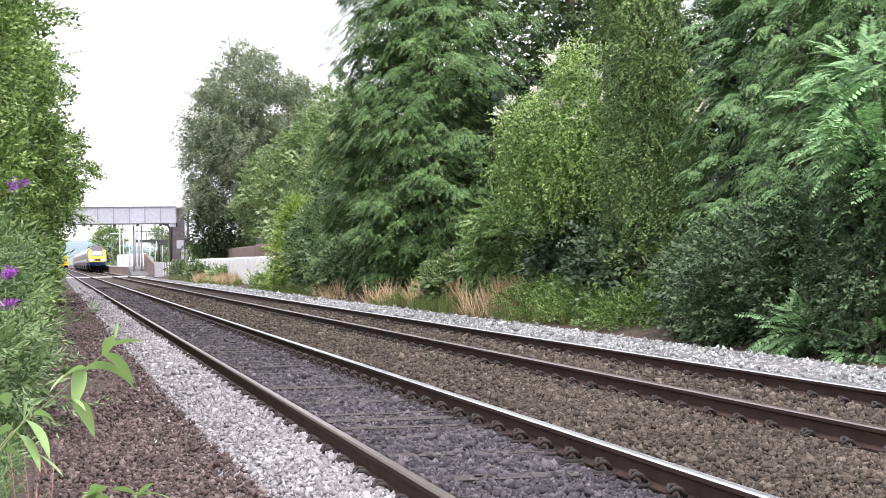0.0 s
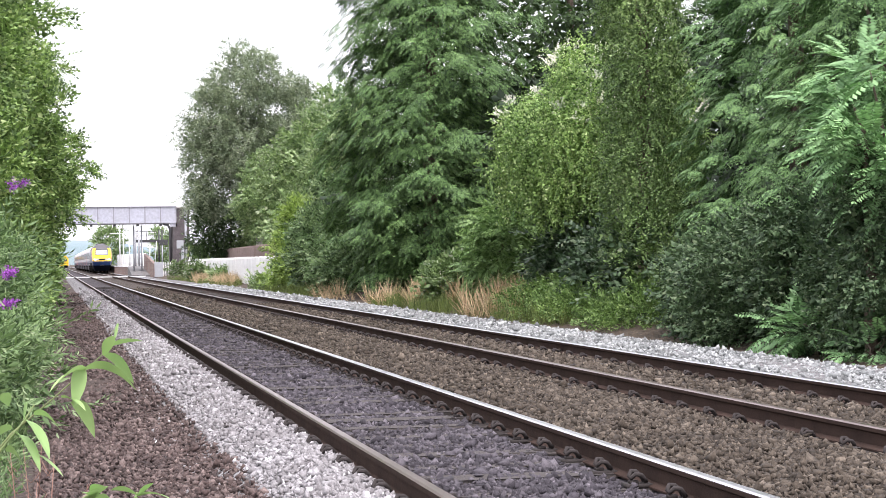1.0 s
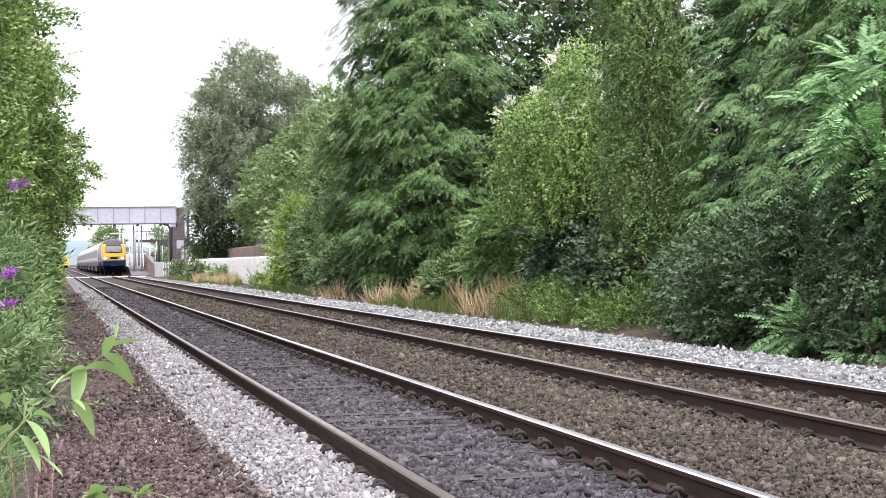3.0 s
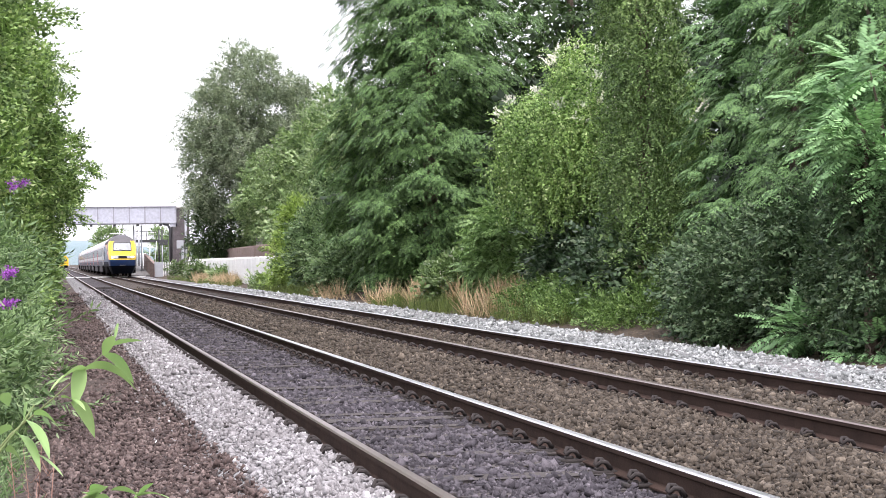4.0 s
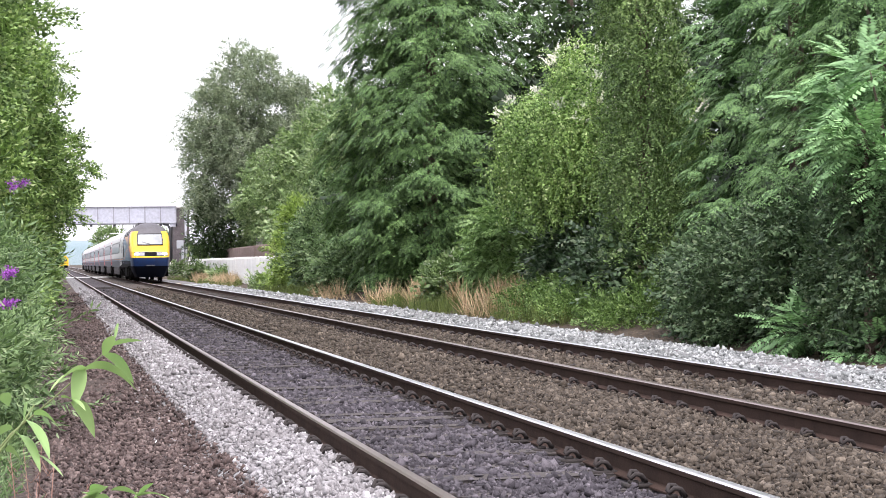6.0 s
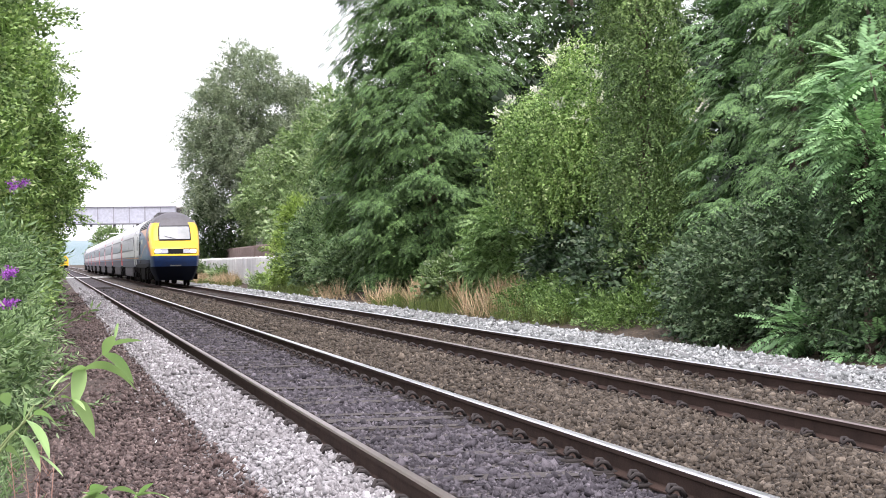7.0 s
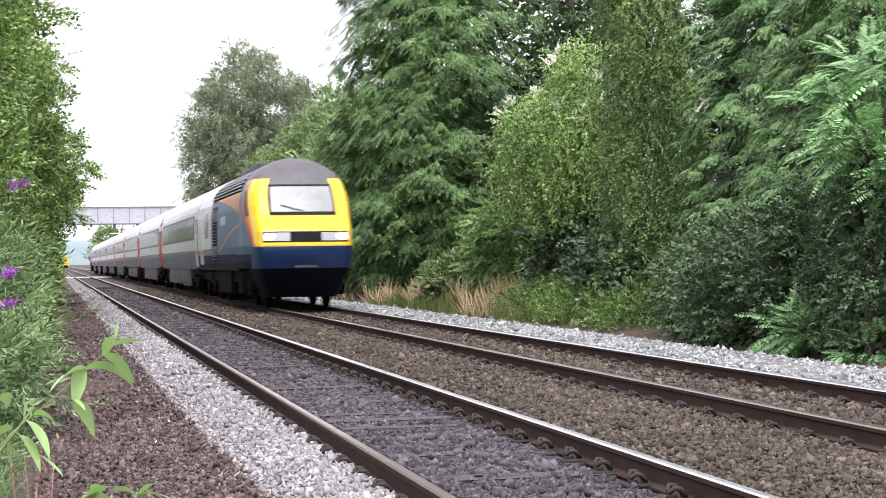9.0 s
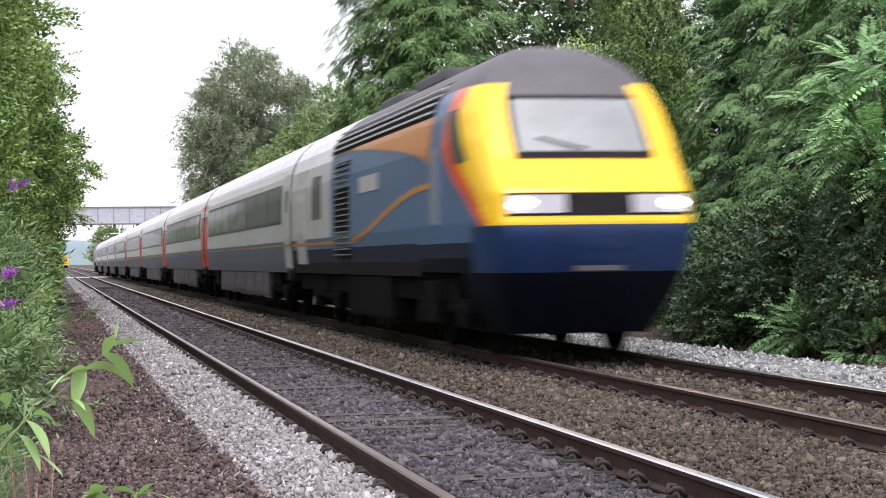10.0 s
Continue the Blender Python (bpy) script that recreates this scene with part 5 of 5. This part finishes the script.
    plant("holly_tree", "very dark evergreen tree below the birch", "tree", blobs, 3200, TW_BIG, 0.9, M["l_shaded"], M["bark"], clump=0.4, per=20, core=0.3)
    # station shrubs
    for x, y, z, r, m in ((10.2, 138, 0.5, 0.42, "l_bramble"), (10.6, 122, 0.3, 0.3, "l_mid"), (11.6, 182, 0.6, 0.6, "l_bramble"), (13.6, 182, 1.9, 0.9, "l_yellow"), (10.3, 93, 0.0, 0.4, "l_mid")):
        plant("verge_shrub", "small green shrub growing through the fence line", "shrub", [(x, y, z, r, r, r * 0.95), (x + 0.4, y + 1, z * 0.6, r, r, r * 0.7)], 420, TW_BIG, 0.75, M[m], M["bark"], "verge shrubs", clump=0.25, per=12)
    blobs = [(9.6, 345, 3.6, 2.2, 3.0, 3.4), (10.6, 347, 5.6, 1.8, 2.5, 2.6), (8.4, 346, 3.4, 1.6, 2.5, 2.8)]
    plant("station_tree", "rounded green tree beyond the station", "tree", blobs, 700, TW_BIG, 1.9, M["l_mid"], M["bark"], "station trees", clump=0.5, per=14)
    plant("station_tree", "small green tree behind the platform", "tree", [(18.6, 340, 4.2, 1.7, 2.2, 3.0), (19.6, 341, 3.0, 1.6, 2.0, 2.4)], 450, TW_BIG, 1.9, M["l_mid"], M["bark"], "station trees", clump=0.5, per=14)
    # bramble, dark bush, low cover
    blobs = [(11.0, 51.6, 0.3, 0.75, 1.0, 0.85), (11.6, 51, 0.45, 0.8, 1.1, 0.9), (12.0, 55, 0.4, 0.9, 1.2, 0.8)]
    plant("bramble_bush", "arching bramble bush with pale-backed leaves", "shrub", blobs, 3600, TW_BROAD, 1.05, M["l_bramble"], M["bark"], lobe=0.35, clump=0.14, per=12, core=0.25)
    blobs = [(11.45, 47.3, 1.5, 0.7, 1.0, 1.35), (11.2, 47.6, 0.7, 0.8, 1.1, 0.9)]
    plant("elder_bush", "light green elder bush in front of the climber", "shrub", blobs, 850, FR_PINNATE, 0.62, M["l_elder"], M["bark"], lobe=0.4, clump=0.16, per=10, lift=0.2)
    blobs = [(10.55, 28.6, 0.55, 0.75, 1.8, 1.15), (10.75, 25.6, 0.75, 0.8, 1.7, 1.4), (10.7, 22.9, 0.8, 0.8, 1.6, 1.5), (11.0, 30.5, 0.6, 0.8, 1.4, 1.2), (10.9, 27.2, 1.3, 0.7, 1.6, 0.9)]
    plant("privet_bush", "dark green small-leaved bush overhanging the ballast", "shrub", blobs, 9500, TW_DARK, 1.05, M["l_privet"], M["bark"], lobe=0.36, clump=0.12, per=16, core=0.25, lift=0.0)
    blobs = [(10.7, 38.0, -0.15, 0.6, 2.2, 0.42), (11.0, 42.0, -0.1, 0.8, 2.2, 0.45), (10.7, 34.5, -0.15, 0.5, 1.6, 0.36), (11.5, 40.0, 0.1, 0.7, 3.0, 0.4), (11.4, 35.0, 0.1, 0.7, 2.0, 0.45)]
    tagged(crown("ivy_cover", blobs, 3600, TW_SMALL, 0.7, M["l_ivy"], None, clump=0.13, per=14, core=0.1, lift=0.4), "low carpet of green ivy and nettles on the bank", "ground cover", kind="stuff")
    # pinnate-leaved saplings at the verge
    def pinnate(label, blobs, n, s):
        plant("pinnate_sapling", label, "sapling", blobs, n, FR_PINNATE, s, M["l_pinnate"], M["bark"], "pinnate saplings", clump=0.16, per=7, lift=0.2, chance=0.2, core=0.1, roll=0.2)
    pinnate("tall sapling with long bright pinnate leaves", [(10.0, 22.9, 3.1, 0.3, 0.6, 0.35), (10.35, 22.7, 3.55, 0.35, 0.6, 0.35), (10.3, 22.6, 2.6, 0.35, 0.6, 0.35), (10.55, 22.4, 2.1, 0.3, 0.6, 0.35)], 400, 0.66)
    pinnate("low bright green pinnate sapling at the ballast edge", [(10.1, 24.3, 0.12, 0.35, 0.6, 0.2), (10.45, 24.4, 0.05, 0.35, 0.6, 0.2)], 130, 0.62)
    pinnate("small yellow-green seedling at the ballast edge", [(10.1, 22.3, -0.05, 0.3, 0.5, 0.15)], 70, 0.4)
    # backing wood added behind, seen only in chinks; shade put into its colour
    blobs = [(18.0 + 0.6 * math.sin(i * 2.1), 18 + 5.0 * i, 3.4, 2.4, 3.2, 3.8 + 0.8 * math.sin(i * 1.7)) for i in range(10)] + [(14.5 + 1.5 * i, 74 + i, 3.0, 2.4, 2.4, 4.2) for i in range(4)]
    tagged(crown("woodland_backdrop", blobs, 6000, TW_BIG, 1.9, M["l_wood"], None, clump=0.6, per=20, core=0.3), "woodland backing, leaves darkened for the shade between lineside trees", "woodland", kind="stuff")


def left_side():
    TREES = (([(-1.95, 26, 1.5, 1.0, 2.0, 1.5), (-2.2, 27, 3.6, 1.3, 2.2, 1.9), (-1.6, 29, 2.6, 0.9, 1.8, 1.5)], 4200, 0.72),
             ([(-3.0, 36, 3.0, 2.2, 3.0, 3.4), (-2.9, 37, 6.0, 2.3, 3.0, 3.0), (-2.4, 40, 4.6, 2.0, 2.8, 2.6)], 7500, 0.9),
             ([(-2.5, 52, 2.2, 2.1, 3.4, 2.8), (-1.9, 54, 5.0, 2.3, 3.2, 2.5), (-2.5, 50, 8.0, 2.3, 3.4, 2.5)], 6500, 1.1),
             ([(-2.0, 68, 1.9, 1.9, 3.6, 2.4), (-1.1, 68, 4.6, 2.1, 3.4, 2.2), (-1.8, 70, 7.4, 2.2, 3.2, 2.4)], 5200, 1.15),
             ([(-1.85, 86, 1.6, 1.7, 4.0, 2.2), (-0.95, 88, 4.2, 2.0, 4.0, 1.8)], 3600, 1.3),
             ([(-1.85, 108, 1.4, 1.5, 6.0, 2.2), (-1.7, 126, 1.4, 1.5, 6.0, 2.4), (-1.5, 145, 1.5, 1.5, 6.0, 2.6), (-1.5, 165, 1.8, 1.6, 7.0, 3.4)], 4200, 1.6))
    for blobs, n, s in TREES:
        plant("hedge_tree", "overgrown lineside hedge tree with mid-green leaves", "tree", blobs, int(n * 1.25), TW_BROAD, s, M["l_hedge"], M["bark"], "hedge trees", lobe=0.42 * s + 0.12, cover=0.6, clump=0.17 * s, per=16, core=0.3, lift=0.1)
    # low shrubs at the path's edge
    for x, y, r in ((-1.3, 30, 0.7), (-1.25, 38, 0.7), (-1.2, 46, 0.7), (-1.25, 58, 0.75), (-1.15, 74, 0.75), (-1.0, 92, 0.75)):
        plant("hedge_shrub", "bright green shrub at the edge of the path", "shrub", [(x, y, 0.25, r, 1.6, 0.75), (x - 0.5, y + 1, 0.8, r, 1.8, 0.9)], 1700, TW_BROAD, 0.7 + y / 130, M["l_hedge"], M["bark"], "hedge shrubs", clump=0.2, per=16)
    # buddleia with purple panicles
    blobs = [(-1.0, 19.5, 0.7, 0.65, 1.6, 0.9), (-1.2, 21.5, 0.9, 0.6, 1.6, 0.8), (-0.75, 16.5, 0.2, 0.55, 1.2, 0.55), (-0.95, 23.5, 0.4, 0.45, 1.4, 0.7)]
    t = plant("buddleia_bush", "leafy buddleia bush with a few purple flower spikes", "shrub", blobs, 4600, TW_NARROW, 0.7, M["l_bud"], M["bark"], clump=0.18, per=14, lift=0.35, core=0.15)
    for i, (x, y, z, l) in enumerate(((-0.36, 18, 1.92, 0.16), (-0.43, 17, 0.83, 0.14), (-0.41, 17.2, 1.1, 0.1))):
        n = 70
        q = rng.uniform(0, 1, n)
        p = np.stack([x + q * l - 0.04, y + rng.normal(0, 0.02, n), z + 0.03 * q + rng.normal(0, 0.018, n) * (1.2 - q)], 1)
        swarm("flower_spike", *twig(5, 0.04, 0.02, 0.014, 20 + i), p, turns(n), np.ones(n), M["purple"], t)
    # weeds and grass along the path
    n = 5000
    p = np.stack([rng.uniform(-1.35, -0.22, n), rng.uniform(9, 30, n), np.zeros(n)], 1)
    p[:, 0] -= np.abs(rng.normal(0, 0.08, n))
    p[:, 2] = bed_z(p[:, 0])
    d = np.stack([rng.normal(0.1, 0.4, n), rng.normal(0, 0.4, n), np.ones(n)], 1)
    tagged(swarm("path_weeds", *twig(7, 0.34, 0.10, 0.020, 30, droop=0.25), p, frames_along(d, 1.5), rng.uniform(0.35, 0.95, n) * np.interp(p[:, 0], [-1, 0], [1.3, 0.6]), M["l_bud"]), "narrow-leaved weeds beside the path", "weeds", kind="stuff")


def blades(name, label, spots, mat, h):
    """Tufts of grass; spots: (x, y, rx, ry, count)."""
    P = []
    for x, y, rx, ry, n in spots:
        a, q = rng.uniform(0, 2 * np.pi, n), np.sqrt(rng.uniform(0, 1, n))
        P.append(np.stack([x + rx * q * np.cos(a), y + ry * q * np.sin(a), np.zeros(n)], 1))
    P = np.concatenate(P)
    P[:, 2] = bed_z(P[:, 0]) - 0.03
    n = len(P)
    blade = []
    r = np.random.default_rng(40)
    for i in range(5):
        a = r.uniform(0, 6.28)
        way = unit((1.0, 0.35 * math.cos(a), 0.35 * math.sin(a)))
        blade.append(leaf_quad((0, 0.01 * i, 0), way, unit(np.cross(way, (0.1, math.sin(a), math.cos(a)))), r.uniform(0.6, 1.1), 0.022, 0.1))
    d = np.stack([rng.normal(0, 0.25, n), rng.normal(0, 0.25, n), np.ones(n)], 1)
    tagged(swarm(name, *make_template(blade), P, frames_along(d, 1.5), h * rng.uniform(0.5, 1.25, n), mat), label, "grass", kind="stuff")


def long_leaf(parent, base, tip, width, sag, mat, name="leaf"):
    """A long pointed leaf, folded and arching."""
    base, tip = Vector(base), Vector(tip)
    way = tip - base
    side = way.cross(Vector((0, 0.75, 1))).normalized()
    verts, faces = [], []
    n = 9
    for i in range(n):
        q = i / (n - 1)
        c = base + way * q + Vector((0, 0, sag * 4 * q * (1 - q)))
        w = width * (math.sin(math.pi * min(1, q * 0.93 + 0.07)) ** 0.8) / 2
        up = Vector((0, -0.5, 0.35)) * w
        verts += [c - side * w + up, c, c + side * w + up]
    for i in range(n - 1):
        for k in range(2):
            faces.append((3 * i + k, 3 * i + k + 1, 3 * i + 4 + k, 3 * i + 3 + k))
    return obj(name, verts, faces, mat, parent, smooth=True)


def sapling(label, y, stem, leaves):
    """stem and leaves in (x, z) at the distance y."""
    t = empty("buddleia_sapling", label, "sapling", "buddleia saplings")
    stem = [(stem[0][0] - 0.06, -0.36)] + stem
    part("stem", tube(bmesh.new(), [(x, y + 0.03 * i, z) for i, (x, z) in enumerate(stem)], [0.006 - 0.0008 * i for i in range(len(stem))], 6), M["stem"], t)
    for i, (x0, z0, x1, z1, w, sag) in enumerate(leaves):
        long_leaf(t, (x0, y + 0.02, z0), (x1, y - 0.05 + 0.1 * (i % 3 - 1), z1), w * 1.15, sag * 1.3, M["l_sapling"])


right_side()
left_side()
blades("dry_grass", "tall dry straw-coloured grass on the verge", [(10.5, 53.2, 0.5, 1.4, 480), (10.9, 50.5, 0.3, 0.8, 120), (11.3, 46.3, 0.35, 0.8, 260), (10.0, 58, 0.4, 2.0, 70), (10.2, 115, 0.7, 5, 420), (10.0, 130, 0.6, 6, 260), (9.9, 68, 0.5, 5, 60), (10.2, 44, 0.5, 2, 140)], M["straw"], 0.8)
blades("verge_grass", "green grass on the verge beside the ballast", [(10.1, 49, 0.7, 3.5, 420), (10.2, 56, 0.7, 4, 420), (10.0, 120, 1.0, 14, 700), (9.8, 80, 0.7, 10, 600), (10.0, 150, 1.2, 10, 400), (10.1, 41, 0.4, 5, 300), (11.0, 45, 0.7, 1.6, 380)], M["grass"], 0.5)


def stalk(x, y, h, seed):
    r = random.Random(seed)
    t = empty("dead_stalk", "thin reddish dead stalk with side twigs", "weed", "dead stalks", loc=(x, y, float(bed_z(x)) - 0.02))
    part("stem", tube(bmesh.new(), [(0, 0, 0), (r.uniform(-0.03, 0.03), 0, h * 0.5), (r.uniform(-0.05, 0.05), 0, h)], [0.004, 0.003, 0.0015], 5), M["dead"], t)
    for k in range(3):
        z, sx = h * r.uniform(0.45, 0.9), r.choice((-1, 1))
        part("twig", tube(bmesh.new(), [(0, 0, z), (sx * 0.03, 0, z + 0.03), (sx * 0.05, 0.01, z + 0.07)], [0.0025, 0.002, 0.001], 4), M["dead"], t)


M["dead"] = painted("reddish_dead_stem", (0.30, 0.17, 0.13), 0.8, (0.14, 0.08, 0.06), 0.4)
for q, (x, y, h) in enumerate(((0.12, 9.6, 0.42), (0.16, 9.8, 0.3), (-0.06, 10.2, 0.5), (-0.1, 9.4, 0.45), (-0.14, 10.6, 0.5), (-0.04, 11.4, 0.35), (-0.12, 12.2, 0.5), (-0.2, 9.9, 0.55))):
    stalk(x, y, h, q)


# ---- saplings close to the camera ----
sapling("young sapling with long fresh green lance-shaped leaves", 7.0, [(-0.282, 0.429), (-0.161, 0.568), (-0.019, 0.682), (0.103, 0.786), (0.169, 0.842), (0.217, 0.938)],
        [(0.103, 0.796, -0.023, 0.727, 0.0546, 0.0168), (0.099, 0.802, 0.061, 0.659, 0.0714, 0.0084), (0.057, 0.68, 0.137, 0.541, 0.0504, 0.021), (0.021, 0.695, 0.102, 0.658, 0.042, 0.0105), (0.103, 0.796, 0.286, 0.719, 0.0504, 0.0294), (0.171, 0.85, 0.282, 0.735, 0.042, 0.0168), (0.175, 0.846, 0.203, 0.924, 0.0378, 0.0042), (0.186, 0.876, 0.313, 0.898, 0.0252, 0.0063), (0.213, 0.907, 0.228, 0.964, 0.0168, 0.0021)])
sapling("leafy green sapling leaning over the path", 6.2, [(-0.286, 0.399), (-0.178, 0.585), (-0.107, 0.669), (-0.071, 0.723)],
        [(-0.098, 0.682, -0.023, 0.57, 0.0632, 0.0186), (-0.071, 0.699, 0.014, 0.647, 0.0409, 0.0149), (-0.103, 0.691, -0.092, 0.736, 0.026, 0.0037), (-0.125, 0.637, -0.052, 0.529, 0.0558, 0.0223), (-0.161, 0.584, -0.095, 0.513, 0.0521, 0.0186), (-0.176, 0.765, -0.15, 0.725, 0.0409, 0.0056), (-0.081, 0.581, 0.019, 0.514, 0.0372, 0.0056), (-0.142, 0.656, -0.231, 0.586, 0.0558, 0.0112), (-0.17, 0.557, -0.25, 0.524, 0.0632, 0.0112)])
sapling("small green sapling at the path edge", 5.6, [(-0.069, 0.377), (0.029, 0.463), (0.102, 0.505)],
        [(0.102, 0.501, 0.078, 0.532, 0.0437, 0.0034), (0.102, 0.501, 0.137, 0.536, 0.0437, 0.0067), (0.094, 0.493, 0.159, 0.458, 0.037, 0.0101), (0.102, 0.493, 0.046, 0.504, 0.037, 0.005)])
sapling("narrow-leaved seedling at the path edge", 5.8, [(0.214, 0.336), (0.223, 0.438), (0.241, 0.475)],
        [(0.241, 0.472, 0.335, 0.475, 0.0209, 0.0104), (0.241, 0.472, 0.284, 0.518, 0.0174, 0.0035), (0.241, 0.472, 0.158, 0.489, 0.0278, 0.007), (0.232, 0.455, 0.19, 0.474, 0.0348, 0.0052)])

motions()
